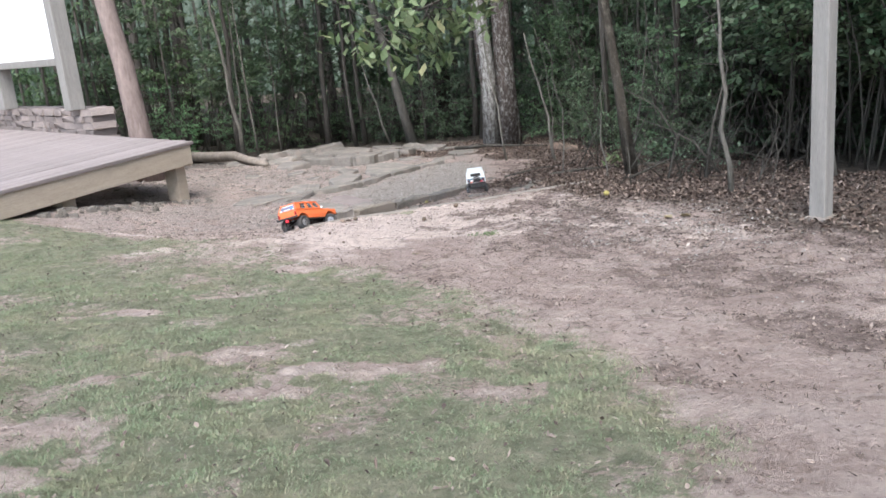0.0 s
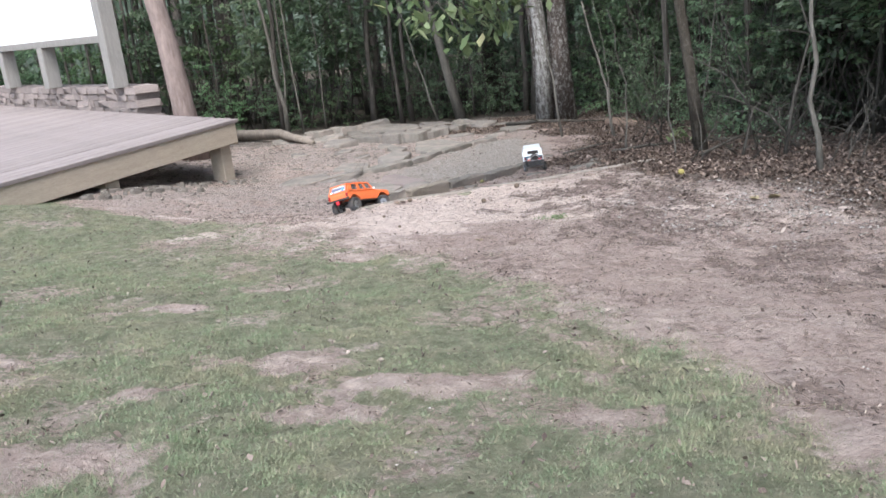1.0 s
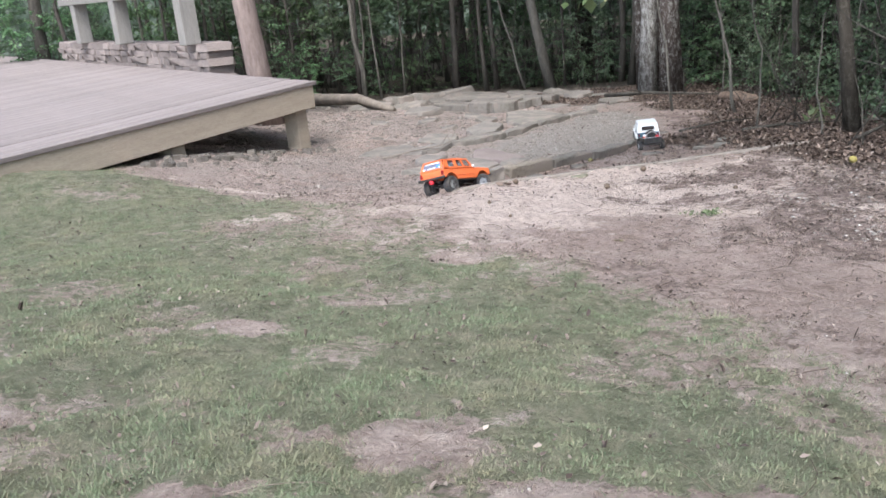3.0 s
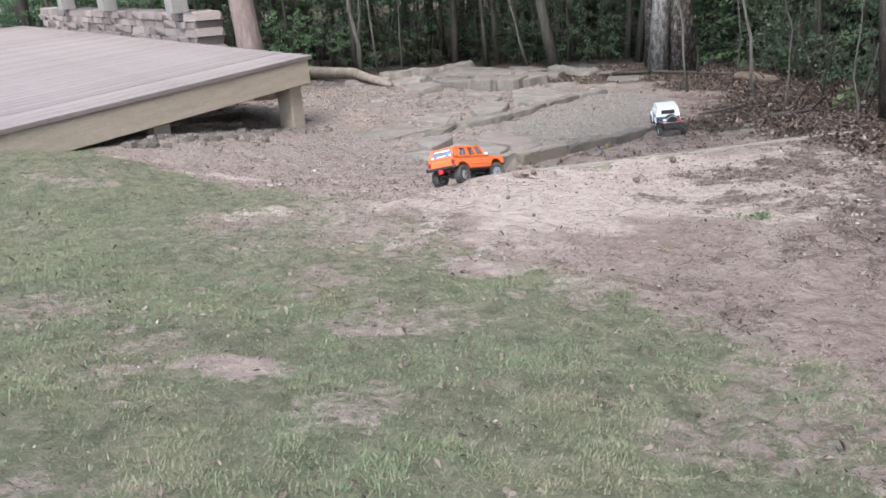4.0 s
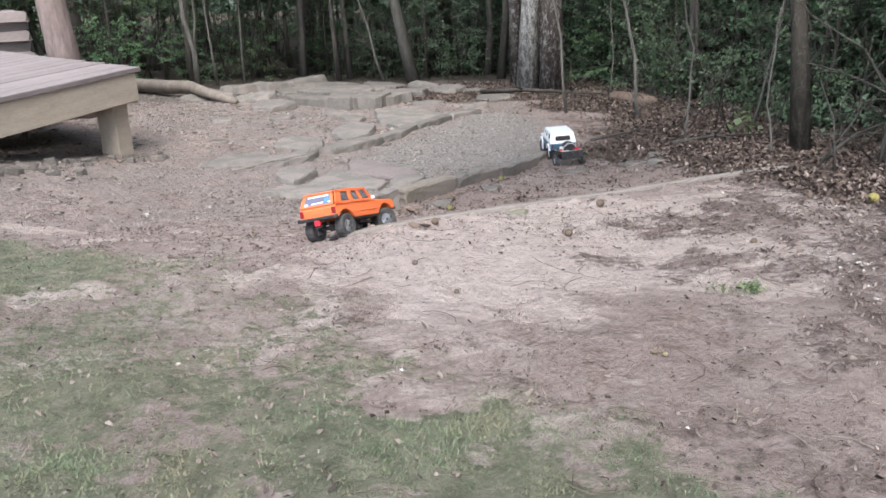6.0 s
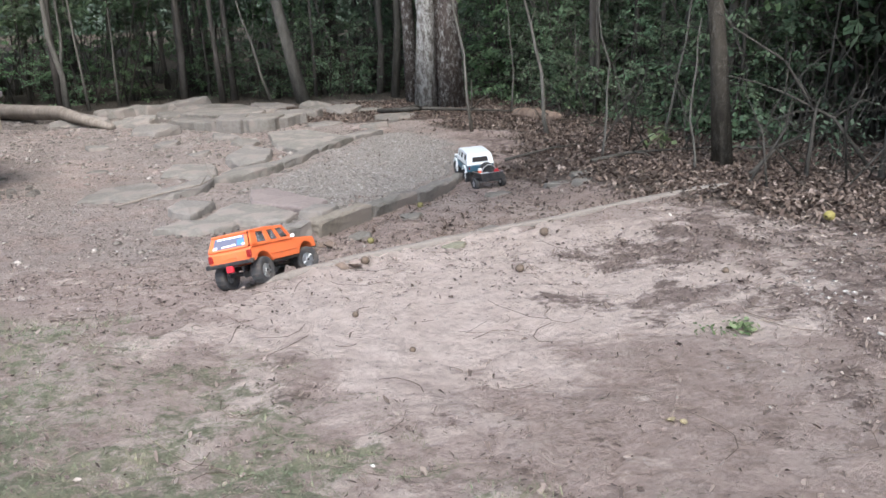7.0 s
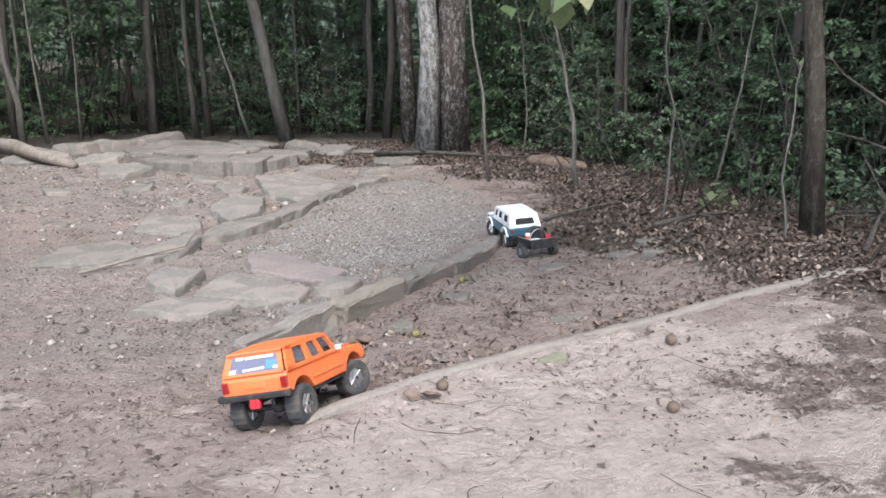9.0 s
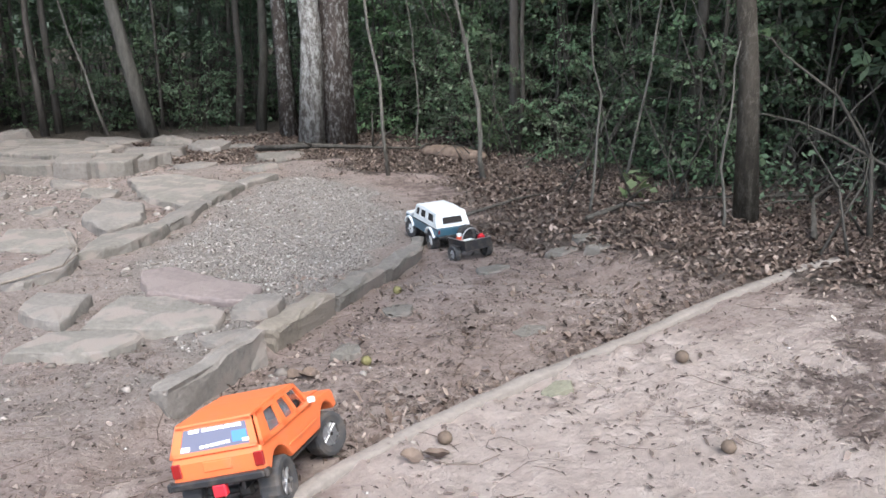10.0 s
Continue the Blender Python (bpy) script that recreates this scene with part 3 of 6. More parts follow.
def tree(name, label, foot, lean, height, r0, bark, crown=None, seed=0, group="trees of the wood", sides=12, bow=0.0, forks=0, rough=0.06):
    """A tapered, slightly crooked trunk with limbs and, if given, a crown (mesh, height, radius)."""
    r = np.random.default_rng(seed + 100)
    th = thing(name, label, "tree", group, (foot[0], foot[1], gz(*foot) - 0.04))
    n = 9
    pts, rad = [], []
    for k in range(n):
        u = k / (n - 1)
        wob = (r0 * 0.12 + 0.012) * (u > 0)
        pts.append((lean[0] * height * u + bow * math.sin(u * math.pi) + r.normal(0, wob), lean[1] * height * u + r.normal(0, wob), height * u))
        rad.append(r0 * (1.28 if k == 0 else 1.0) * (1 - 0.6 * u))
    v, f = tube_data(pts, rad, sides, rough, seed)
    for k in range(forks):
        u = r.integers(3, n - 1)
        a = Vector(pts[u])
        d = Vector((r.uniform(-1, 1), r.uniform(-1, 1), r.uniform(0.3, 1.0))).normalized()
        L = height * r.uniform(0.12, 0.3)
        vv, ff = tube_data((a, a + d * L * 0.5 + Vector((0, 0, 0.05)), a + d * L), (rad[u] * 0.32, rad[u] * 0.2, rad[u] * 0.07), 6)
        o = len(v)
        v.extend(vv)
        f.extend(tuple(i + o for i in q) for q in ff)
    part("trunk", mesh("trunk", v, f, bark, True), bark, th)
    if crown:
        c = part("crown", crown, FOLIAGE, th)
        c.location = pts[-2]
        c.rotation_euler = (0, 0, r.uniform(0, 6))
    return th


def crown_kind(seed, radius, leaf, n_clump, per):
    pts, cen = clumps(n_clump, per, (radius, radius, radius * 0.75), 0.2 * radius, seed, 0.3)
    v, f = leaf_cloud(pts, leaf, seed)
    return quads("crown", v, f, FOLIAGE)


# unseen crown, added only to block sky light over the wood's edge
SHADE_CROWN = crown_kind(58, 2.7, 0.3, 44, 36)
CROWNS = [crown_kind(50 + k, 2.3, 0.36, 30, 32) for k in range(3)]

# ---------------------------------------------------------------- the deck, its wall and rail
DECK_Z = -0.21
CORNER = Vector((-2.66, 8.87, 0))
ALONG = Vector((-1.25, -3.08, 0)).normalized()
BACK = Vector((-0.71, 0.704, 0)).normalized()
deck = thing("wooden_deck", "low weathered plank deck on short square posts", "deck")
deck_rot = math.atan2(ALONG.y, ALONG.x)


def plank(parent, name, a, b, width, z0, z1, material, inset=0.004):
    """A sawn board whose top runs from a to b; width to its right."""
    a, b = Vector(a), Vector(b)
    d = (b - a).normalized()
    s = Vector((d.y, -d.x, 0))
    L = (b - a).length
    m = Matrix.Rotation(math.atan2(d.y, d.x), 4, "Z")
    c = (a + b) / 2 + s * (width / 2)
    bm = box(0, 0, 0, L, width - inset, z1 - z0, 0.004)
    me = bpy.data.meshes.new(name)
    bm.to_mesh(me)
    bm.free()
    me.materials.append(material)
    ob = new(name, me)
    ob.parent = parent
    ob.matrix_basis = Matrix.Translation((c.x, c.y, (z0 + z1) / 2)) @ m
    return ob


# boards run with the front edge, each ending on the slanting back edge
cross = Vector((ALONG.y, -ALONG.x, 0))
if cross.x > 0:
    cross = -cross
slant = BACK.dot(ALONG) / BACK.dot(cross)
for k in range(84):
    w = 0.14
    start = CORNER + cross * (k * w + 0.085) + ALONG * ((k * w + 0.085) * slant)
    jitter = rnd.uniform(-0.012, 0.012)
    ob = plank(deck, "deck_board", start + ALONG * jitter, start + ALONG * (6.3 + rnd.uniform(0, 0.2)), -w, DECK_Z - 0.035 + rnd.uniform(-0.003, 0.003), DECK_Z + rnd.uniform(-0.0015, 0.0015), DECK_WOOD, -0.034 if k % 7 == 3 else -0.0012)
plank(deck, "fascia", CORNER - cross * 0.042, CORNER - cross * 0.042 + ALONG * 6.2, 0.04, DECK_Z - 0.23, DECK_Z - 0.002, DECK_FACE)
plank(deck, "fascia", CORNER + BACK * 0.02, CORNER + BACK * 7.6, 0.04, DECK_Z - 0.255, DECK_Z - 0.037, DECK_FACE)
for k in range(5):
    plank(deck, "joist", CORNER + cross * 0.1 + ALONG * (0.5 + 1.1 * k), CORNER + cross * 4 + ALONG * (0.5 + 1.1 * k), 0.04, DECK_Z - 0.2, DECK_Z - 0.04, DECK_FACE)
for u, c in ((0.12, 0.11), (1.62, 0.11), (3.1, 0.11), (4.6, 0.11), (1.6, 2.4), (3.1, 2.4)):
    p = CORNER + ALONG * u + cross * c
    g = gz(p.x, p.y) - 0.03
    ob = part("post", box(0, 0, (DECK_Z - 0.06 + g) / 2, 0.15, 0.15, DECK_Z - 0.06 - g, 0.006), DECK_FACE, deck)
    ob.matrix_basis = Matrix.Translation((p.x, p.y, 0)) @ Matrix.Rotation(deck_rot, 4, "Z")

# low dry-stone wall along the deck's far edge
W0, W1 = Vector((-4.36, 10.76, 0)), Vector((-8.0, 14.25, 0))
wd = (W1 - W0).normalized()
wn_ = Vector((wd.y, -wd.x, 0))
low_wall = thing("stone_wall", "low dry-stacked stone wall behind the deck", "wall")


def block(sx, sy, sz, seed, wob=0.12):
    """A hewn stone: a box with knocked edges and uneven faces."""
    r = random.Random(seed)
    bm = bmesh.new()
    bmesh.ops.create_cube(bm, size=1)
    bmesh.ops.bevel(bm, geom=bm.edges[:], offset=0.09, segments=1, affect="EDGES")
    for v in bm.verts:
        v.co += Vector((r.uniform(-1, 1), r.uniform(-1, 1), r.uniform(-1, 1))) * wob * 0.5
        v.co = Vector((v.co.x * sx, v.co.y * sy, v.co.z * sz))
    return bm


BLOCKS = []
for k in range(6):
    me = bpy.data.meshes.new("stone")
    b_ = block(1, 1, 1, 30 + k, 0.15)
    b_.to_mesh(me)
    b_.free()
    me.materials.append(WALL_STONE)
    BLOCKS.append(me)
wall_rot = math.atan2(wd.y, wd.x)
zc = DECK_Z - 0.25
course = 0
while zc < 0.05:
    h = rnd.uniform(0.075, 0.11)
    u = -0.03 * (course % 2)
    while u < 5.5:
        L = rnd.uniform(0.13, 0.34)
        for side in (0,):
            ob = new("stone", rnd.choice(BLOCKS))
            ob.parent = low_wall
            p = W0 + wd * (u + L / 2) - wn_ * (-0.16 + rnd.uniform(-0.012, 0.012))
            ob.matrix_basis = Matrix.Translation((p.x, p.y, zc + h / 2)) @ Matrix.Rotation(wall_rot + rnd.uniform(-0.04, 0.04), 4, "Z") @ Matrix.Diagonal((L * 1.02, 0.34, h * 1.04, 1))
        u += L
    zc += h * 0.98
    course += 1
WALL_TOP = zc
ob = part("rubble_core", box(0, 0, 0, 5.4, 0.27, WALL_TOP - DECK_Z + 0.2), WALL_STONE, low_wall)
p = W0 + wd * 2.75 + wn_ * 0.16
ob.matrix_basis = Matrix.Translation((p.x, p.y, (WALL_TOP + DECK_Z - 0.22) / 2 - 0.02)) @ Matrix.Rotation(wall_rot, 4, "Z")

railing = thing("railing", "weathered timber rail on square posts over the stone wall", "railing")
post_at = [Vector((-4.62, 10.98, 0)), Vector((-6.2, 12.5, 0)), Vector((-7.45, 13.72, 0))]
for k, p in enumerate(post_at):
    top = 3.6 if k == 0 else WALL_TOP + 0.56
    ob = part("post", box(0, 0, (WALL_TOP + top) / 2, 0.19, 0.19, top - WALL_TOP, 0.008), POST_WOOD, railing)
    ob.matrix_basis = Matrix.Translation((p.x, p.y, 0)) @ Matrix.Rotation(wall_rot, 4, "Z")
a, b = post_at[0] + wd * 0.1, post_at[2] + wd * 0.6
ob = part("rail", box(0, 0, WALL_TOP + 0.6, (b - a).length, 0.2, 0.09, 0.008), POST_WOOD, railing)
ob.matrix_basis = Matrix.Translation(((a + b) / 2)[:]) @ Matrix.Rotation(wall_rot, 4, "Z")
sheet_ob = thing("white_panel", "plain white sheet fixed above the deck rail", "panel")
ob = part("sheet", box(0, 0, WALL_TOP + 0.645 + 1.4, (b - a).length, 0.02, 2.8, 0.004), WHITE_SHEET, sheet_ob)
ob.matrix_basis = Matrix.Translation(((a + b) / 2)[:]) @ Matrix.Rotation(wall_rot, 4, "Z")

# square timber post beside the path
p = (2.06, 4.77)
timber = thing("timber_post", "tall square weathered grey timber post in bare soil", "post", "", (p[0], p[1], gz(*p) - 0.05), 38)
part("post", box(0, 0, 1.5, 0.092, 0.092, 3.0, 0.005), POST_WOOD, timber)
part("footing", box(0, 0, 0.045, 0.13, 0.13, 0.05, 0.012, 2), CLAY_EDGE, timber, "pale concrete footing")

# ---------------------------------------------------------------- named trees
tree("pole_trunk", "bare grey pole standing behind the deck", (-9.4, 15.7), (0, 0), 6, 0.13, BARK_PALE, seed=4, rough=0.02)
tree("pole_trunk", "straight bare pinkish trunk behind the deck", (-3.78, 10.85), (-0.07, 0), 6, 0.145, BARK_POLE, seed=3, rough=0.02)
tree("big_tree", "old tree with pale lichen-patched bark", (0.62, 12.05), (-0.019, 0), 8, 0.092, BARK_PATCH, CROWNS[0], seed=5, forks=3, sides=18, rough=0.09)
tree("big_tree", "old tree with dark flaking bark close to its pale neighbour", (0.875, 12.12), (-0.02, 0), 8, 0.142, BARK_SPECK, CROWNS[1], seed=6, forks=3, sides=20, rough=0.1)
tree("tree", "slim patchy-barked tree beside the old pair", (0.66, 13.04), (-0.03, 0), 7, 0.08, BARK_SPECK, None, seed=7, forks=3)
tree("tree", "slim pale tree near the old pair", (0.58, 14.06), (0.04, 0), 7, 0.048, BARK_PALE, None, seed=8, forks=3)
tree("tree", "leaning grey tree with a crooked stem", (-0.56, 14.25), (-0.15, 0), 6, 0.072, BARK_GREY, CROWNS[0], seed=9, bow=-0.1)
tree("tree", "reddish-barked tree deep in the wood", (-0.05, 17.1), (0.0, 0), 8, 0.17, BARK_RED, CROWNS[2], seed=10)
tree("tree", "dark trunk at the wood's edge", (3.43, 12.7), (-0.03, 0), 7, 0.095, BARK, CROWNS[0], seed=12)
limbed = tree("tree", "straight brown-barked tree with a low leafy limb hanging over the path", (1.65, 7.76), (-0.12, 0.0), 6, 0.05, BARK_RED, None, seed=11)
limb = [(0, 0, 2.95), (-0.55, -0.3, 2.5), (-1.05, -0.6, 2.05), (-1.6, -0.85, 1.7), (-2.15, -0.95, 1.5)]
part("limb", tube("limb", limb, (0.03, 0.024, 0.018, 0.011, 0.005), BARK, 7), BARK, limbed)
r_ = np.random.default_rng(90)
lp, V, F = [], [], []
for k in range(78):
    u = r_.uniform(0.3, 1)
    q = Vector(limb[min(3, int(u * 4))]).lerp(Vector(limb[min(4, int(u * 4) + 1)]), u * 4 % 1)
    hang = 0.35 - 0.12 * abs(q.x + 1.75)
    c = q + Vector((r_.normal(0, 0.22), r_.normal(0, 0.24), r_.uniform(-hang, 0.3)))
    vv, ff = tube_data((q, q.lerp(c, 0.6) + Vector((0, 0, 0.05)), c), (0.005, 0.004, 0.002), 4)
    o = len(V)
    V.extend(vv)
    F.extend(tuple(i + o for i in g) for g in ff)
    lp.append(np.array(c) + r_.normal(0, 1, (12, 3)) * 0.065)
part("twig", mesh("limb_twig", V, F, BARK, True), BARK, limbed)
v, f = leaf_cloud(np.concatenate(lp), 0.108, 91, 0.5, 0.6)
part("leaves", quads("limb_leaves", v, f, FOLIAGE_LIGHT), FOLIAGE_LIGHT, limbed, "large pale green leaves")
SAPS = (((0.69, 10.25), (-0.09, 0), 2.8, 0.026), ((1.09, 8.3), (-0.06, 0), 1.3, 0.016), ((1.95, 9.2), (0.1, 0), 2.0, 0.02),
        ((1.4, 7.64), (-0.04, 0), 0.9, 0.016), ((-0.96, 14.7), (-0.2, 0), 3.0, 0.034), ((-3.3, 15.0), (0.0, 0), 4, 0.036), ((-3.55, 14.9), (-0.06, 0), 4, 0.075),
        ((1.9, 5.8), (-0.05, 0), 1.9, 0.036), ((2.86, 6.35), (0.0, 0), 2.5, 0.03), ((1.4, 11.5), (-0.1, 0), 1.6, 0.016), ((-3.0, 15.5), (0.0, 0), 4, 0.03), ((-3.75, 15.7), (0.02, 0), 4, 0.045))
# added tree: its crown, above view, darkens the brush on the right
for x, y, r0 in ((4.6, 5.0, 0.06),):
    tree("tree", "added dark tree whose unseen crown shades the wood's edge", (x, y), (-0.06, 0), 5.6, r0, BARK, SHADE_CROWN, seed=int(x * 30 + y), sides=10, forks=2)
tree("sapling", "pale crooked sapling bending towards the clearing", (1.22, 9.79), (-0.2, 0), 1.5, 0.018, BARK_SAP, seed=60, group="saplings", sides=8, bow=0.03, forks=2)
for k, (f_, l_, h_, r_) in enumerate(SAPS):
    tree("sapling", "thin pale-barked sapling at the wood's edge", f_, l_, h_, r_ * 0.52, BARK_SAP, seed=20 + k, group="saplings", sides=7, bow=rnd.uniform(-0.1, 0.1), forks=1)

# ---------------------------------------------------------------- the wood behind
SHRUBS = [shrub_kind(200, 2.0, 0.8, 0.05, 0.037, 6, 16, 46, FOLIAGE), shrub_kind(210, 1.2, 0.6, 0.05, 0.033, 6, 12, 40, FOLIAGE),
          shrub_kind(220, 3.4, 1.1, 0.15, 0.06, 6, 18, 42, FOLIAGE), shrub_kind(230, 3.6, 1.1, 0.42, 0.075, 5, 16, 42, FOLIAGE)]
spots = []
for k in range(24):
    y = 6.3 + k * 0.33
    if y > 8.3:
        spots.append((2.7 + rnd.uniform(-0.25, 0.5) - 0.09 * (y - 6), y, (1, 0, 1, 0)[k % 4]))
    spots.append((3.4 + rnd.uniform(-0.2, 0.4), y + 0.15, (0, 3, 2)[k % 3] if y > 8.3 else 3))
    spots.append(((3.9 if y > 8.2 else 4.7) + rnd.uniform(-0.5, 0.7), y, (0, 2)[k % 2]))
    if k % 3 == 0:
        spots.append((5.3 + rnd.uniform(-0.5, 0.5), y, 2))
for k in range(8):
    spots.append((-0.9 + 0.5 * k, 15.3 + rnd.uniform(-0.5, 0.5), (1, 0)[k % 2]))
    spots.append((1.8 + 0.2 * k, 12.6 + rnd.uniform(-0.6, 1.2), (0, 1, 2)[k % 3]))
for k in range(8):
    spots.append((-9 + 1.05 * k + rnd.uniform(-0.3, 0.3), 16.3 + rnd.uniform(-0.4, 0.5), 1))
for k in range(8):
    spots.append((-15.5 + 0.85 * k, 18.5 + rnd.uniform(-1, 1), 2))
for k in range(22):
    x = -9.5 + k * 0.58
    spots.append((x + rnd.uniform(-0.2, 0.2), 16.6 + rnd.uniform(-0.9, 0.9), (3, 1, 3)[k % 3]))
    if k % 2:
        spots.append((x, 20.5 + rnd.uniform(-1, 1), 2))
for k, (x, y, q) in enumerate(spots):
    s = rnd.uniform(0.8, 1.25)
    copy_thing(SHRUBS[q], Matrix.Translation((x, y, gz(x, y) - 0.02)) @ Matrix.Rotation(rnd.uniform(0, 6.28), 4, "Z") @ Matrix.Diagonal((s, s, s, 1)))
for k, s_ in enumerate(SHRUBS):
    s_.matrix_world = pose(4.6 + k * 0.5, 9 + 2.2 * k, gz(4.6 + k * 0.5, 9 + 2.2 * k))
wood = [tree("tree", "dark-stemmed tree in the shaded wood", (x0, y0), (0.0, 0), 8, r0, BARK, CROWNS[k], seed=40 + k, sides=8, forks=2)
        for k, (x0, y0, r0) in enumerate(((-2.3, 18.2, 0.09), (-6.5, 19.0, 0.12), (3.6, 15.5, 0.1)))]
for k in range(96):
    x, y = rnd.uniform(-16, 16), rnd.uniform(16.5, 36)
    if k < 30:
        x, y = rnd.uniform(5.4, 13), rnd.uniform(3, 17)
    # six added trees whose crowns, above view, shade the brush on the right
    elif k < 36:
        x, y = rnd.uniform(4.6, 5.4), 2.2 + (k - 30) * 1.2
    s = rnd.uniform(0.75, 1.3)
    copy_thing(wood[k % 3], Matrix.Translation((x, y, gz(x, y) - 0.05)) @ Matrix.Rotation(rnd.uniform(0, 6.28), 4, "Z") @ Matrix.Diagonal((s, s, s, 1)))


def bare_bush(seed, height):
    """Leafless tangle: arching pale stems with forking twigs."""
    r = np.random.default_rng(seed)
    V, F = [], []

    def shoot(a, d, L, rad, depth):
        pts = [a]
        for j in range(4):
            d = (d + Vector(r.normal(0, 0.22, 3)) + Vector((0, 0, -0.05))).normalized()
            pts.append(pts[-1] + d * L / 4)
        v, f = tube_data(pts, [rad * (1 - 0.2 * j) for j in range(5)], 5)
        o = len(V)
        V.extend(v)
        F.extend(tuple(i + o for i in q) for q in f)
        if depth:
            for j in (2, 3, 4):
                shoot(pts[j], (d + Vector(r.normal(0, 0.7, 3))).normalized(), L * r.uniform(0.4, 0.65), rad * 0.5, depth - 1)
    for k in range(5):
        a = r.uniform(0, 6.283)
        shoot(Vector((*r.uniform(-0.12, 0.12, 2), -0.03)), Vector((math.cos(a) * 0.8, math.sin(a) * 0.8, 1)).normalized(), height * r.uniform(0.6, 1), 0.0055, 2)
    th = thing("bare_bush", "leafless tangle of thin pale grey twigs", "bush", "bare bushes")
    part("branch", mesh("bare_bush", V, F, BARK_PALE, True), BARK_PALE, th)
    return th


bare = [bare_bush(300, 0.9), bare_bush(310, 0.65)]
for k, (x, y) in enumerate(((2.0, 6.9), (2.35, 7.6), (1.9, 8.5), (2.2, 6.2), (1.75, 9.4), (1.55, 10.6), (2.8, 7.4), (2.2, 8.2))):
    copy_thing(bare[k % 2], pose(x, y, gz(x, y), 0, 0, 77 * k))
for k, b_ in enumerate(bare):
    b_.matrix_world = pose(2.4 + k * 0.3, 8.1 + k, gz(2.4 + k * 0.3, 8.1 + k))
# far woodland closing the view
N = 48
v = []
for k in range(N + 1):
    a = radians(-60 + 240 * k / N)
    for z in (-6, 14):
        v.append((44 * math.cos(a), 8 + 44 * math.sin(a), z))
FAR, n, l, b = mat("distant_wood_glow", 1.0, 0, 0.0)
# faint emission noise paints hazy distance; the wood gives off no light itself
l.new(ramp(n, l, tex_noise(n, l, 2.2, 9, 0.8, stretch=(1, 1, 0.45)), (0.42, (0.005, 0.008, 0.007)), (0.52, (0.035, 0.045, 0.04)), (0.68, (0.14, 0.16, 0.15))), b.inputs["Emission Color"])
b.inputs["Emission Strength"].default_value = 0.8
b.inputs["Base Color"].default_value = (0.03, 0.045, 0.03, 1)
tagged(new("backdrop", mesh("backdrop", v, [(2 * k, 2 * k + 2, 2 * k + 3, 2 * k + 1) for k in range(N)], FAR)), "dark distant woodland with a painted haze glow", "woodland", kind="structure")


# ---------------------------------------------------------------- model vehicles
ORANGE = plain("orange_paint", (0.75, 0.16, 0.05), 0.5, 0, 0.5, 0.3)
BLUE = plain("blue_paint", (0.045, 0.12, 0.17), 0.4, 0, 0.5, 0.2)
WHITE = plain("white_paint", (0.78, 0.8, 0.8), 0.35, 0, 0.5, 0.06)
RUBBER = plain("rubber", (0.045, 0.045, 0.047), 0.85, 0, 0.3, 0.5)
BLACK = plain("black_plastic", (0.018, 0.018, 0.02), 0.5, 0, 0.4, 0.35)
STEEL = plain("bare_steel", (0.55, 0.55, 0.56), 0.35, 0.9, 0.5, 0.15)
RIM_WHITE = plain("white_rim", (0.75, 0.75, 0.73), 0.4, 0, 0.5, 0.15)
RED = plain("red_plastic", (0.55, 0.02, 0.035), 0.4, 0, 0.5, 0.1)
RED_LENS = plain("red_lens", (0.24, 0.012, 0.012), 0.2, 0, 0.6, 0.05)
STICKER_WHITE = plain("sticker_white", (0.8, 0.8, 0.82), 0.5, 0, 0.4, 0.03)
STICKER_BLUE = plain("sticker_blue", (0.08, 0.22, 0.55), 0.4, 0, 0.4, 0.03)
INTERIOR = plain("dark_interior", (0.03, 0.026, 0.025), 0.8, 0, 0.2, 0.2)
TINT = plain("tinted_glass", (0.13, 0.135, 0.19), 0.45, 0, 0.3, 0.1)
GLASS, gn, gl, gb = mat("window_film", 0.08, 0, 0.6)
gb.inputs["Base Color"].default_value = (0.5, 0.52, 0.56, 1)
gb.inputs["Transmission Weight"].default_value = 0.85
gb.inputs["IOR"].default_value = 1.1


def prism(outline, x0, x1, bevel=0.003, taper=None):
    """A side outline (y, z) drawn out between x0 and x1; taper: (z from, inset per metre) pulls the upper sides in."""
    bm = bmesh.new()
    a = [bm.verts.new((x0, y, z)) for y, z in outline]
    b = [bm.verts.new((x1, y, z)) for y, z in outline]
    n = len(outline)
    fa = bm.faces.new(a)
    fb = bm.faces.new(b[::-1])
    for k in range(n):
        bm.faces.new((a[k], b[k], b[(k + 1) % n], a[(k + 1) % n]))
    bmesh.ops.recalc_face_normals(bm, faces=bm.faces)
    rims = list({e for f in (fa, fb) for e in f.edges})
    bmesh.ops.bevel(bm, geom=rims, offset=bevel, segments=2, affect="EDGES", profile=0.6)
    if taper:
        for v in bm.verts:
            if v.co.z > taper[0]:
                v.co.x -= math.copysign((v.co.z - taper[0]) * taper[1], v.co.x)
    return bm


def arch(yc, zc, r, z, n=9):
    """Points of a wheel arch, from its front foot to its back foot at height z."""
    a0 = math.asin(max(-1, min(1, (z - zc) / r)))
    return [(yc + r * math.cos(a0 + (math.pi - 2 * a0) * k / n), zc + r * math.sin(a0 + (math.pi - 2 * a0) * k / n)) for k in range(n + 1)]


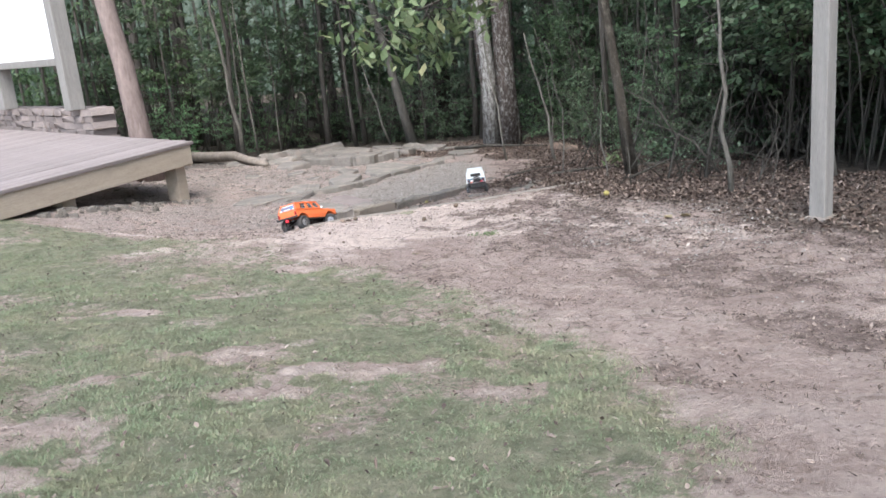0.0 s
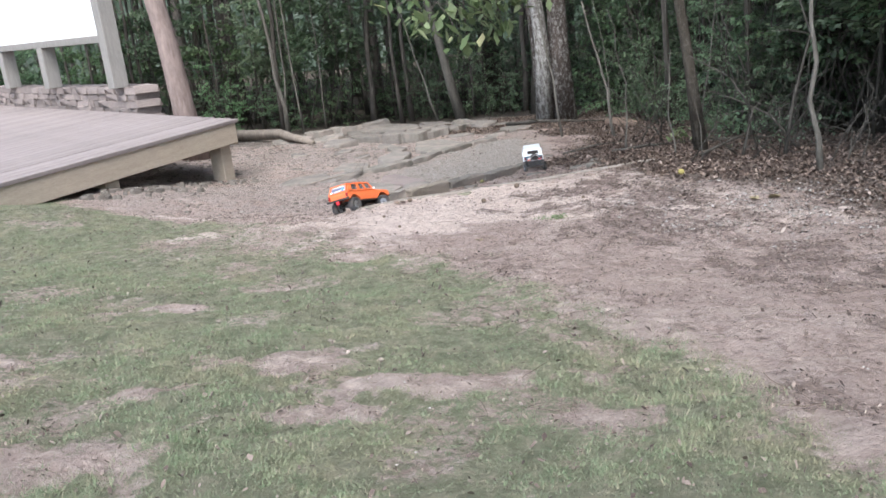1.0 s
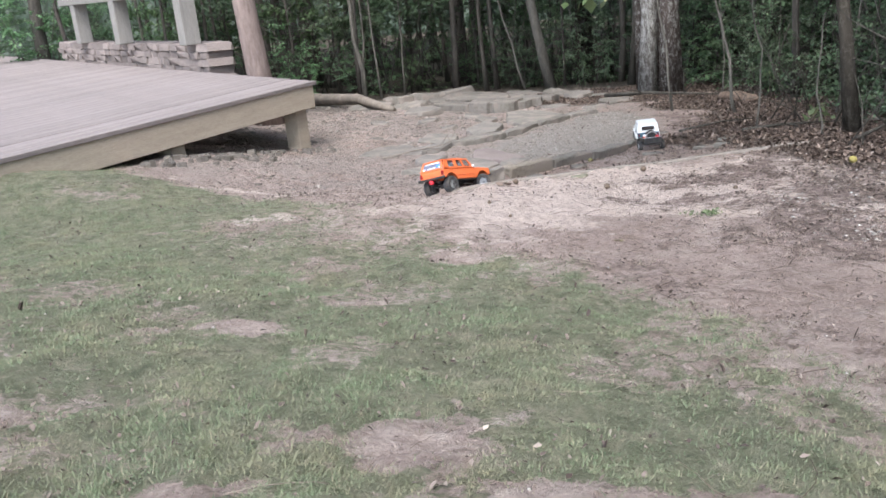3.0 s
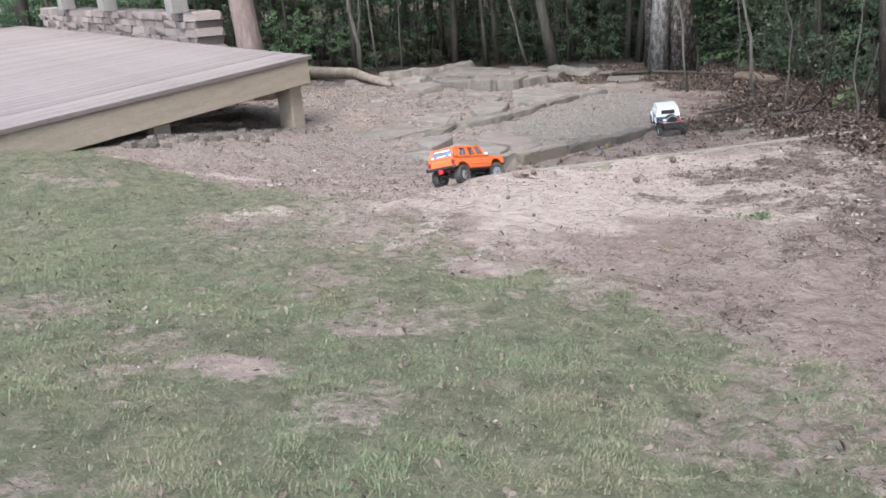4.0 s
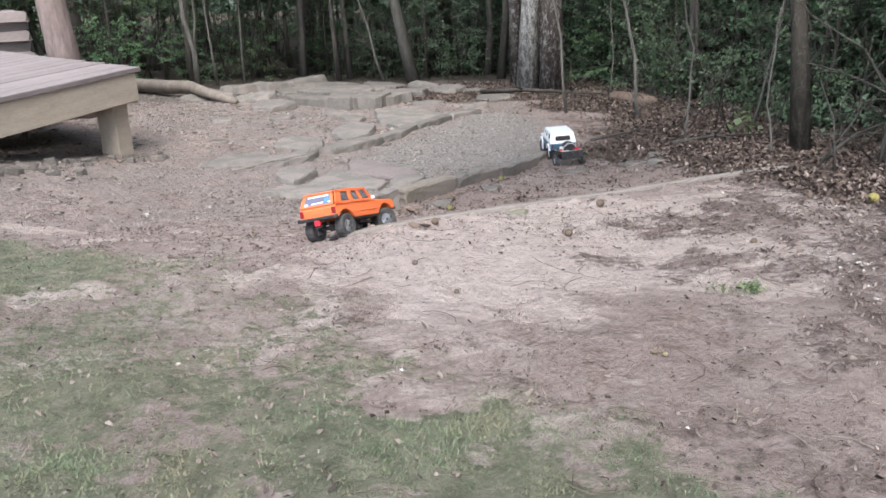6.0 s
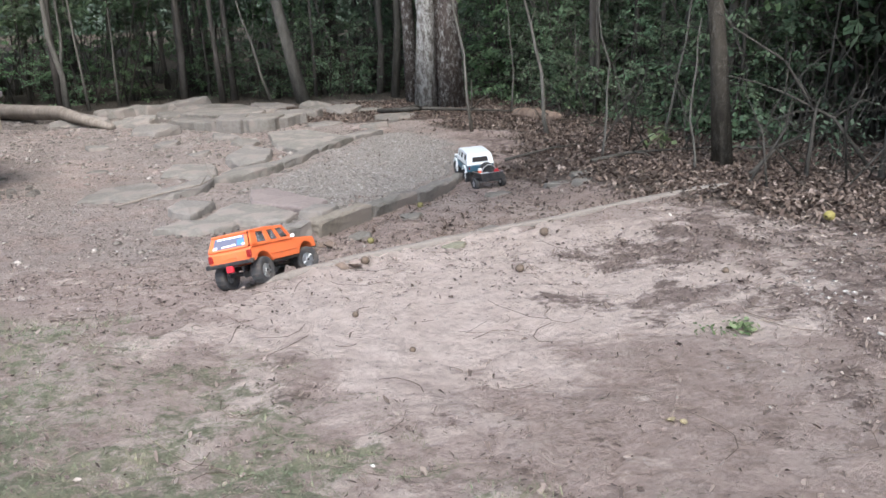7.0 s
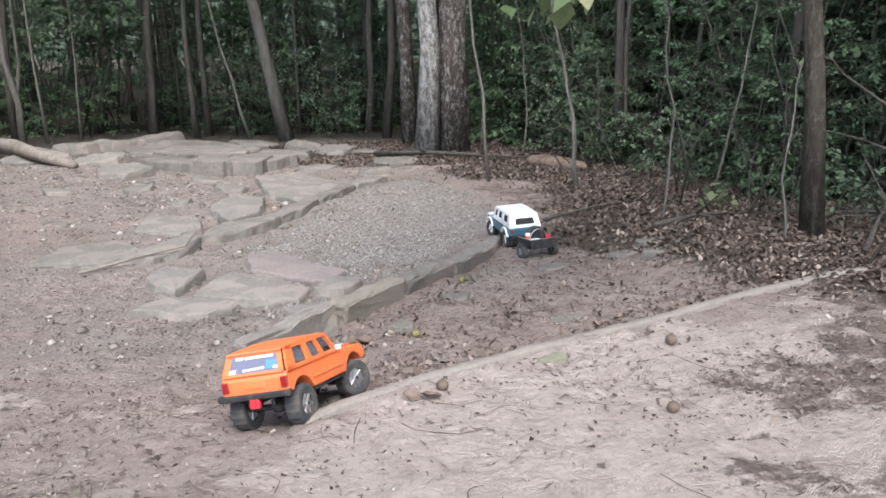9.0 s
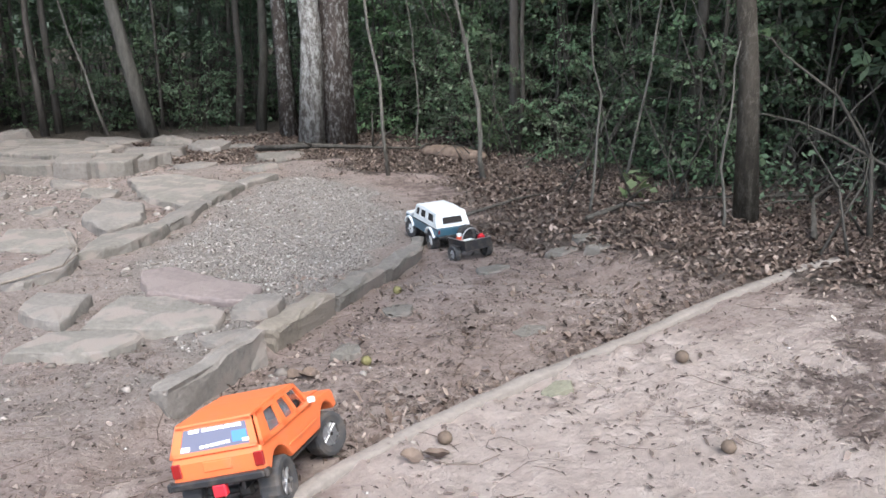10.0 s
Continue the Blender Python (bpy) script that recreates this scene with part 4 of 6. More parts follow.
def strip(points, thick):
    """A thin pane or panel through four corners, with the given thickness."""
    p = [Vector(q) for q in points]
    nrm = (p[1] - p[0]).cross(p[3] - p[0]).normalized() * thick
    bm = bmesh.new()
    v = [bm.verts.new(q) for q in p] + [bm.verts.new(q + nrm) for q in p]
    for f in ((3, 2, 1, 0), (4, 5, 6, 7), (0, 1, 5, 4), (1, 2, 6, 5), (2, 3, 7, 6), (3, 0, 4, 7)):
        bm.faces.new([v[k] for k in f])
    bmesh.ops.recalc_face_normals(bm, faces=bm.faces)
    return bm


def bar(p0, p1, wide, deep):
    """A square-section pillar from p0 to p1."""
    return cyl(p0, p1, max(wide, deep) * 0.62, None, 6)


def tyre_mesh(r, w, lugs=18):
    prof = ((0.52, -0.42), (0.8, -0.5), (0.95, -0.47), (1.0, -0.34), (1.0, 0.34), (0.95, 0.47), (0.8, 0.5), (0.52, 0.42))
    n = lugs * 2
    v, f = [], []
    for k in range(n):
        a = 2 * math.pi * k / n
        g = 1.0 if k % 2 else 0.965
        for q, (pr, px) in enumerate(prof):
            rr = r * pr * (g if pr > 0.9 else 1)
            v.append((px * w, rr * math.cos(a), rr * math.sin(a)))
    m = len(prof)
    for k in range(n):
        for q in range(m - 1):
            f.append((k * m + q, k * m + q + 1, ((k + 1) % n) * m + q + 1, ((k + 1) % n) * m + q))
        f.append((k * m + m - 1, k * m, ((k + 1) % n) * m, ((k + 1) % n) * m + m - 1))
    return mesh("tyre", v, f, RUBBER)


def rim_bm(r, w, spokes):
    """Wheel face: a dished ring with spokes round a hub."""
    bm = cyl((-w * 0.4, 0, 0), (w * 0.4, 0, 0), r * 0.55, None, 20, 0, False)
    for s in (-1, 1):
        bm = join(bm, cyl((s * w * 0.3, 0, 0), (s * w * 0.46, 0, 0), r * 0.16, r * 0.13, 10))
        bm = join(bm, cyl((s * w * 0.24, 0, 0), (s * w * 0.27, 0, 0), r * 0.52, None, 16))
        for k in range(spokes):
            a = 2 * math.pi * k / spokes
            bm = join(bm, box(0, 0, 0, w * 0.1, r * 0.14, r * 0.42, 0.0008, 1, Matrix.Rotation(a, 4, "X") @ Matrix.Translation((s * w * 0.36, 0, r * 0.31))))
    return bm


def wheels(car, spots, r, w, rim_material, spokes, steer=0.0):
    tm = tyre_mesh(r, w)
    rm = bpy.data.meshes.new("rim")
    b = rim_bm(r, w, spokes)
    b.to_mesh(rm)
    b.free()
    rm.materials.append(rim_material)
    hub = bpy.data.meshes.new("wheel")
    b = cyl((-w * 0.48, 0, 0), (w * 0.48, 0, 0), r * 0.09, None, 8)
    b.to_mesh(hub)
    b.free()
    hub.materials.append(BLACK)
    for x, y, front in spots:
        wh = new("wheel", hub)
        wh.parent = car
        wh.matrix_basis = pose(x, y, r - 0.003, rnd.uniform(0, 90), 0, steer if front else 0)
        for nm, me in (("tyre", tm), ("rim", rm)):
            o = new(nm, me)
            o.parent = wh


def on_ground(x, y, rz, base, track):
    """The pose of a vehicle whose four wheels follow the lie of the land."""
    a = radians(rz)
    f, s = Vector((-math.sin(a), math.cos(a))), Vector((math.cos(a), math.sin(a)))
    h = {}
    for i in (-1, 1):
        for j in (-1, 1):
            q = Vector((x, y)) + f * (i * base / 2) + s * (j * track / 2)
            h[i, j] = gz(q.x, q.y)
    pitch = math.atan2((h[1, -1] + h[1, 1] - h[-1, -1] - h[-1, 1]) / 2, base)
    roll = math.atan2((h[1, 1] + h[-1, 1] - h[1, -1] - h[-1, -1]) / 2, track)
    z = sum(h.values()) / 4
    return Matrix.Translation((x, y, z)) @ Matrix.Rotation(a, 4, "Z") @ Matrix.Rotation(pitch, 4, "X") @ Matrix.Rotation(-roll, 4, "Y")


def orange_wagon():
    car = thing("toy_car", "orange model off-road wagon with chunky black tyres", "toy car")
    hw, base = 0.092, 0.145
    zs, zb = 0.076, 0.139
    side = [(-0.21, 0.09), (-0.213, 0.128), (-0.206, zb), (0.062, zb), (0.205, 0.131), (0.214, 0.122), (0.214, 0.098), (0.2, 0.094)]
    fr = arch(base, 0.058, 0.058, 0.09)
    bk = arch(-base, 0.058, 0.056, 0.09)
    side = side[:-1] + [(0.214, 0.092)] + fr + [(base - 0.058, zs), (-base + 0.058, zs)] + bk
    part("body", prism(side, -hw, hw, 0.005, (0.1, 0.12)), ORANGE, car)
    # hood bulge and body-side moulding
    part("hood", prism([(0.07, 0.1385), (0.2, 0.1325), (0.205, 0.134), (0.075, 0.1425)], -0.06, 0.06, 0.0015), ORANGE, car)
    for s in (-1, 1):
        part("side_moulding", box(s * (hw + 0.0008), -0.01, 0.1, 0.003, 0.17, 0.006, 0.001), ORANGE, car)
    # roof and pillars
    zr = 0.194
    yA0, yA1, yD0, yD1 = 0.062, 0.022, -0.206, -0.182
    xb, xr = 0.086, 0.073
    roof = prism([(yD1 - 0.012, zr - 0.004), (yD1 - 0.01, zr), (-0.08, zr + 0.004), (yA1, zr), (yA1 + 0.008, zr - 0.005)], -xr - 0.002, xr + 0.002, 0.002)
    part("roof", roof, ORANGE, car)

    def at(s, y, u):
        """A point on the cabin's side, y given at the belt, u from belt to roof."""
        k = (y - yD0) / (yA0 - yD0)
        return (s * (xb + (xr - xb) * u), y + u * ((yD1 + k * (yA1 - yD1)) - y), zb - 0.002 + (zr - zb) * u)
    for s in (-1, 1):
        for y0, y1 in ((0.05, 0.062), (-0.024, -0.01), (-0.1, -0.078), (-0.206, -0.166)):
            q = [at(s, y0, 0), at(s, y1, 0), at(s, y1, 1), at(s, y0, 1)]
            part("pillar", strip(q if s < 0 else q[::-1], -0.007), ORANGE, car)
        q = [at(s, -0.206, 0), at(s, 0.062, 0), at(s, 0.062, 0.16), at(s, -0.206, 0.16)]
        part("window_sill", strip(q if s < 0 else q[::-1], -0.007), ORANGE, car)
        q = [at(s, -0.206, 0.86), at(s, 0.062, 0.86), at(s, 0.062, 1.0), at(s, -0.206, 1.0)]
        part("window_head", strip(q if s < 0 else q[::-1], -0.007), ORANGE, car)
        for y0, y1 in ((-0.168, -0.098), (-0.08, -0.022)):
            q = [at(s, y0, 0.14), at(s, y1, 0.14), at(s, y1, 0.88), at(s, y0, 0.88)]
            q = [(x - s * 0.003, y, z) for x, y, z in q]
            part("window", strip(q if s < 0 else q[::-1], -0.001), GLASS, car, "clear plastic side window")
        m = part("mirror", box(s * (hw + 0.006), 0.052, 0.147, 0.016, 0.008, 0.012, 0.002), BLACK if s < 0 else STICKER_WHITE, car, "black door mirror" if s < 0 else "pale door mirror")
        part("taillight", box(s * 0.0805, -0.2115, 0.117, 0.018, 0.008, 0.026, 0.0015), RED_LENS, car, "red tail light")
        part("rock_slider", cyl((s * 0.086, -0.09, 0.07), (s * 0.086, 0.09, 0.07), 0.004, None, 8), BLACK, car)
        part("headlight", box(s * 0.066, 0.2145, 0.115, 0.028, 0.004, 0.016, 0.001), STICKER_WHITE, car)
        part("frame_rail", box(s * 0.033, 0, 0.068, 0.008, 0.4, 0.016, 0.002), BLACK, car)
        for y in (-base, base):
            part("shock_absorber", cyl((s * 0.05, y, 0.05), (s * 0.04, y - math.copysign(0.03, y), 0.105), 0.006, None, 8), STEEL, car)
    # windscreen and tailgate glass with its stickers
    ws = [(-0.075, 0.06, zb + 0.003), (0.075, 0.06, zb + 0.003), (0.066, 0.026, zr - 0.006), (-0.066, 0.026, zr - 0.006)]
    part("windscreen", strip(ws, 0.001), GLASS, car)
    r0, r1 = Vector((0, -0.2085, zb + 0.004)), Vector((0, -0.1885, zr - 0.006))

    def rear(x, u, lift):
        p = r0 + (r1 - r0) * u
        out = Vector((0, -(r1 - r0).z, (r1 - r0).y)).normalized() * lift
        return (x * (1 - 0.12 * u), p.y + out.y, p.z + out.z)

    def patch(x0, x1, u0, u1, lift, thick=0.0006):
        return strip([rear(x0, u0, lift), rear(x1, u0, lift), rear(x1, u1, lift), rear(x0, u1, lift)], thick)
    glass = part("rear_window", patch(-0.072, 0.072, 0.06, 0.92, 0.0), TINT, car, "dark rear window with stickers")
    part("tailgate_frame", patch(-0.08, 0.08, -0.08, 0.06, -0.001, 0.003), ORANGE, car)
    part("tailgate_frame", patch(-0.081, 0.081, 0.9, 1.06, -0.001, 0.003), ORANGE, car)
    for s in (-1, 1):
        part("tailgate_frame", patch(min(s * 0.069, s * 0.083), max(s * 0.069, s * 0.083), 0.0, 1.0, -0.001, 0.003), ORANGE, car)
    for k in range(9):
        x = -0.056 + k * 0.0125 + (0.004 if k > 1 else 0)
        part("sticker", patch(x, x + 0.0105, 0.74, 0.87, 0.0012), STICKER_WHITE, glass)
    for k in range(6):
        x = -0.03 + k * 0.0105
        part("sticker", patch(x, x + 0.0085, 0.14 + 0.01 * k, 0.25 + 0.01 * k, 0.0016), STICKER_WHITE, glass)
    part("sticker", patch(0.036, 0.066, 0.2, 0.6, 0.0008), STICKER_BLUE, glass)
    part("sticker", patch(-0.068, -0.05, 0.1, 0.28, 0.0012), STICKER_WHITE, glass)
    part("sticker", patch(0.056, 0.069, 0.16, 0.28, 0.0014), STICKER_WHITE, glass)
    # tailgate relief, bumpers, tow block
    part("number_recess", box(0, -0.2125, 0.117, 0.056, 0.003, 0.018, 0.001), ORANGE, car)
    part("rear_bumper", box(0, -0.221, 0.091, 0.18, 0.016, 0.014, 0.003), BLACK, car)
    for s in (-1, 1):
        part("bumper_end", box(s * 0.094, -0.219, 0.092, 0.01, 0.018, 0.016, 0.003), BLACK, car)
    part("front_bumper", box(0, 0.224, 0.093, 0.17, 0.016, 0.014, 0.003), BLACK, car)
    part("grille", box(0, 0.2145, 0.113, 0.1, 0.004, 0.016, 0.001), BLACK, car)
    part("winch", box(0, 0.226, 0.106, 0.05, 0.012, 0.012, 0.003), BLACK, car)
    part("tow_block", box(0, -0.222, 0.074, 0.026, 0.016, 0.024, 0.003), RED, car, "red tow block")
    part("skid_plate", box(0, 0, 0.058, 0.05, 0.08, 0.014, 0.004), BLACK, car)
    for y in (-base, base):
        part("axle", join(cyl((-0.06, y, 0.048), (0.06, y, 0.048), 0.008, None, 10), box(0.015, y, 0.048, 0.03, 0.03, 0.028, 0.006)), BLACK, car)
        part("drive_shaft", cyl((0, 0, 0.06), (0.012, y * 0.9, 0.05), 0.004, None, 8), STEEL, car)
    # simple cab fittings seen through the open front windows
    part("dashboard", box(0, 0.045, 0.143, 0.14, 0.03, 0.02, 0.004), INTERIOR, car)
    for s in (-1, 1):
        part("seat", join(box(s * 0.036, -0.01, 0.146, 0.045, 0.04, 0.016, 0.004), box(s * 0.036, -0.032, 0.16, 0.045, 0.012, 0.038, 0.004)), INTERIOR, car)
    wheels(car, [(-0.076, base, 1), (0.076, base, 1), (-0.076, -base, 0), (0.076, -base, 0)], 0.05, 0.041, STEEL, 6, -24)
    return car


def blue_truck():
    car = thing("toy_truck", "blue model truck with a white hardtop and white wheels", "toy truck")
    hw, base = 0.083, 0.137
    zs, zb = 0.066, 0.118
    fr, bk = arch(base, 0.05, 0.053, 0.076), arch(-base, 0.05, 0.053, 0.076)
    side = [(-0.222, 0.08), (-0.225, 0.112), (-0.222, zb), (0.09, zb), (0.19, 0.114), (0.196, 0.105), (0.196, 0.078)] + fr + [(base - 0.053, zs), (-base + 0.053, zs)] + bk
    part("body", prism(side, -hw, hw, 0.004, (0.09, 0.1)), BLUE, car)
    part("hood", prism([(0.075, zb - 0.004), (0.19, zb - 0.008), (0.198, zb - 0.016), (0.199, zb - 0.004), (0.19, zb + 0.006), (0.082, zb + 0.01)], -hw + 0.002, hw - 0.002, 0.004), WHITE, car, "white hood")
    zr = 0.184
    xb, xr = 0.08, 0.068
    y0, y1, yr0, yr1 = -0.222, 0.082, -0.196, 0.052

    def at(s, y, u):
        k = (y - y0) / (y1 - y0)
        return (s * (xb + (xr - xb) * u), y + u * (yr0 + k * (yr1 - yr0) - y), zb - 0.001 + (zr - zb) * u)
    hard = part("hardtop", prism([(yr0 - 0.012, zr - 0.01), (yr0 - 0.006, zr), (-0.06, zr + 0.006), (yr1, zr + 0.001), (yr1 + 0.01, zr - 0.008)], -xr - 0.004, xr + 0.004, 0.003), WHITE, car, "white hardtop roof")
    for s in (-1, 1):
        for a, b in ((0.07, 0.082), (0.0, 0.016), (-0.1, -0.072), (-0.222, -0.186)):
            q = [at(s, a, 0), at(s, b, 0), at(s, b, 1), at(s, a, 1)]
            part("pillar", strip(q if s < 0 else q[::-1], -0.006), WHITE, car)
        for u0, u1 in ((0, 0.3), (0.84, 1.0)):
            q = [at(s, y0, u0), at(s, 0.08, u0), at(s, 0.08, u1), at(s, y0, u1)]
            part("side_panel", strip(q if s < 0 else q[::-1], -0.006), WHITE, car)
        for a, b in ((-0.188, -0.098), (-0.074, 0.002), (0.014, 0.072)):
            q = [at(s, a, 0.28), at(s, b, 0.28), at(s, b, 0.86), at(s, a, 0.86)]
            q = [(x - s * 0.003, y, z) for x, y, z in q]
            part("window", strip(q if s < 0 else q[::-1], -0.001), INTERIOR, car, "dark side window")
        for y in (base, -base):
            o = arch(y, 0.05, 0.06, 0.07, 10)
            i = arch(y, 0.05, 0.0525, 0.07, 10)
            part("fender_flare", prism(o + i[::-1], s * (hw - 0.004), s * (hw + 0.009), 0.001), WHITE, car, "white wheel-arch flare")
        part("taillight", box(s * 0.072, -0.2245, 0.1, 0.008, 0.004, 0.018, 0.001), RED_LENS, car)
        part("headlight", cyl((s * 0.062, 0.194, 0.096), (s * 0.062, 0.2, 0.096), 0.012, None, 14), STICKER_WHITE, car)
        part("mirror", box(s * (hw + 0.008), 0.07, 0.132, 0.012, 0.004, 0.014, 0.001), STEEL, car)
        part("frame_rail", box(s * 0.03, -0.01, 0.06, 0.008, 0.38, 0.014, 0.002), BLACK, car)
        part("belt_stripe", box(s * (hw - 0.0005), -0.06, 0.112, 0.003, 0.3, 0.005, 0.001), BLACK, car)
    rw = [(-0.081, -0.2215, zb), (0.081, -0.2215, zb), (0.069, -0.198, zr - 0.004), (-0.069, -0.198, zr - 0.004)]
    part("tailgate_top", strip(rw, 0.004), WHITE, car)
    k = 0.0065
    rg = [(-0.05, -0.2165 - k, zb + 0.018), (0.05, -0.2165 - k, zb + 0.018), (0.046, -0.2035 - k, zr - 0.02), (-0.046, -0.2035 - k, zr - 0.02)]
    part("rear_window", strip(rg, 0.001), INTERIOR, car, "dark rear window")
    part("windscreen", strip([(-0.068, 0.08, zb + 0.006), (0.068, 0.08, zb + 0.006), (0.06, 0.056, zr - 0.006), (-0.06, 0.056, zr - 0.006)], 0.001), GLASS, car)
    part("rear_bumper", box(0, -0.232, 0.074, 0.15, 0.012, 0.014, 0.003), BLACK, car)
    part("front_bumper", box(0, 0.208, 0.072, 0.15, 0.012, 0.014, 0.003), STEEL, car)
    part("grille", box(0, 0.1965, 0.096, 0.1, 0.004, 0.02, 0.001), BLACK, car)
    part("hitch", cyl((0, -0.225, 0.062), (0, -0.262, 0.058), 0.004, None, 8), BLACK, car)
    for y in (-base, base):
        part("axle", cyl((-0.055, y, 0.046), (0.055, y, 0.046), 0.008, None, 10), BLACK, car)
    wheels(car, [(-0.069, base, 1), (0.069, base, 1), (-0.069, -base, 0), (0.069, -base, 0)], 0.047, 0.037, RIM_WHITE, 5, 14)
    return car


def cargo_trailer():
    t = thing("toy_trailer", "small black model trailer loaded with camping gear", "toy trailer")
    part("bed", box(0, 0, 0.06, 0.15, 0.15, 0.008, 0.001), BLACK, t)
    for s in (-1, 1):
        part("side_wall", box(s * 0.075, 0, 0.082, 0.004, 0.154, 0.05, 0.001), BLACK, t)
        part("end_wall", box(0, s * 0.075, 0.082, 0.15, 0.004, 0.05, 0.001), BLACK, t)
        part("mudguard", box(s * 0.089, 0.0, 0.079, 0.024, 0.09, 0.004, 0.001), BLACK, t)
        part("rim_trim", box(s * 0.0755, 0, 0.1085, 0.006, 0.158, 0.003, 0.0005), STEEL, t)
    part("rim_trim", box(0, -0.0755, 0.1085, 0.158, 0.006, 0.003, 0.0005), STEEL, t)
    part("drawbar", join(cyl((-0.03, 0.075, 0.055), (0, 0.16, 0.055), 0.004, None, 8), cyl((0.03, 0.075, 0.055), (0, 0.16, 0.055), 0.004, None, 8)), BLACK, t)
    part("axle", cyl((-0.08, 0, 0.042), (0.08, 0, 0.042), 0.005, None, 8), STEEL, t)
    wheels(t, [(-0.094, 0, 0), (0.094, 0, 0)], 0.042, 0.034, STEEL, 6)
    return t


wagon = orange_wagon()
wagon.matrix_world = on_ground(-1.045, 6.165, -33, 0.29, 0.152)
truck = blue_truck()
truck.matrix_world = on_ground(0.25, 8.36, -1, 0.28, 0.14)
trailer = cargo_trailer()
TM = on_ground(0.245, 7.95, 8, 0.1, 0.17) @ Matrix.Diagonal((0.9, 0.9, 0.9, 1))
trailer.matrix_world = TM

# the load, each piece resting in the trailer's bed (floor at 0.064)
spare = thing("spare_tyre", "black spare tyre standing in the trailer", "tyre")
sp = part("tyre", tyre_mesh(0.05, 0.036), RUBBER, spare)
part("rim", rim_bm(0.05, 0.036, 6), BLACK, spare)
spare.matrix_world = TM @ pose(0.012, 0.045, 0.114, 0, 0, 82)
hoop = thing("roll_hoop", "thin bent silver hoop over the trailer load", "hoop")
hv = [(0.062 * math.cos(math.pi * k / 12) + 0.01, 0.0, 0.064 + 0.088 * math.sin(math.pi * k / 12)) for k in range(13)]
part("hoop", tube("hoop", hv, [0.003] * 13, STEEL, 6), STEEL, hoop)
hoop.matrix_world = TM
can = thing("fuel_can", "red fuel can in the trailer", "can")
part("can", box(0, 0, 0.025, 0.034, 0.022, 0.05, 0.004, 2), RED, can)
part("handle", box(0, 0, 0.054, 0.022, 0.006, 0.008, 0.002), RED, can)
can.matrix_world = TM @ pose(0.05, -0.03, 0.064)
cooler = thing("cool_box", "blue cool box with a white lid in the trailer", "cool box")
part("body", box(0, 0, 0.018, 0.048, 0.034, 0.036, 0.003), STICKER_BLUE, cooler)
part("lid", box(0, 0, 0.04, 0.05, 0.036, 0.008, 0.002), WHITE, cooler)
cooler.matrix_world = TM @ pose(-0.036, -0.045, 0.064, 0, 0, 10)
jug = thing("gas_bottle", "orange bottle with a white cap in the trailer", "bottle")
part("bottle", cyl((0, 0, 0), (0, 0, 0.052), 0.016, None, 14, 0.004), plain("orange_red", (0.7, 0.1, 0.04), 0.4), jug)
part("cap", cyl((0, 0, 0.052), (0, 0, 0.068), 0.013, None, 14, 0.003), WHITE, jug)
jug.matrix_world = TM @ pose(-0.046, 0.02, 0.064)


# ---------------------------------------------------------------- stones
def slab(seed, n=14, chip=0.16, dome=0.02):
    """A rough flat stone one unit across and high: a few broken, straightish sides, worn rim and uneven top."""
    r = random.Random(seed)
    m = r.choice((5, 6, 6, 7))
    corners = []
    for k in range(m):
        a = 2 * math.pi * (k + r.uniform(-0.32, 0.32)) / m
        q = 0.55 * r.uniform(0.78, 1.08)
        corners.append((q * math.cos(a), q * math.sin(a)))
    ring = []
    for k in range(m):
        (x0, y0), (x1, y1) = corners[k], corners[(k + 1) % m]
        for u in (0.08, 0.36, 0.64, 0.92):
            j = r.uniform(-0.02, 0.02)
            ring.append((x0 + (x1 - x0) * u + j, y0 + (y1 - y0) * u + r.uniform(-0.02, 0.02)))
    n = len(ring)
    tilt = (r.uniform(-0.25, 0.25), r.uniform(-0.25, 0.25))
    v, f = [], []
    for z, s in ((-0.8, 1.06), (0.3, 1.03), (0.72, 0.99), (0.93, 0.955), (1.0, 0.9), (1.02, 0.5)):
        for x, y in ring:
            jit = 0.012 if z < 0.9 else 0.006
            v.append((x * s + r.uniform(-jit, jit), y * s + r.uniform(-jit, jit), z + (r.uniform(-0.07, 0.07) + tilt[0] * x + tilt[1] * y if z > 0 else 0)))
    v.append((0, 0, 1.0 + dome))
    for L in range(5):
        for k in range(n):
            k2 = (k + 1) % n
            f.append((L * n + k, L * n + k2, (L + 1) * n + k2, (L + 1) * n + k))
    for k in range(n):
        f.append((5 * n + k, 5 * n + (k + 1) % n, 6 * n))
    return v, f


def stone(name, label, group, x, y, w, d, h, rz, material, seed, sink=0.3, tilt=(0, 0), n=9):
    v, f = slab(seed, n)
    me = mesh(name, [(a * w, b * d, c * h) for a, b, c in v], f, material)
    ob = new(name, me)
    ob.matrix_world = pose(x, y, gz(x, y) - sink * h, tilt[0], tilt[1], rz)
    return tagged(ob, label, "stone", group)


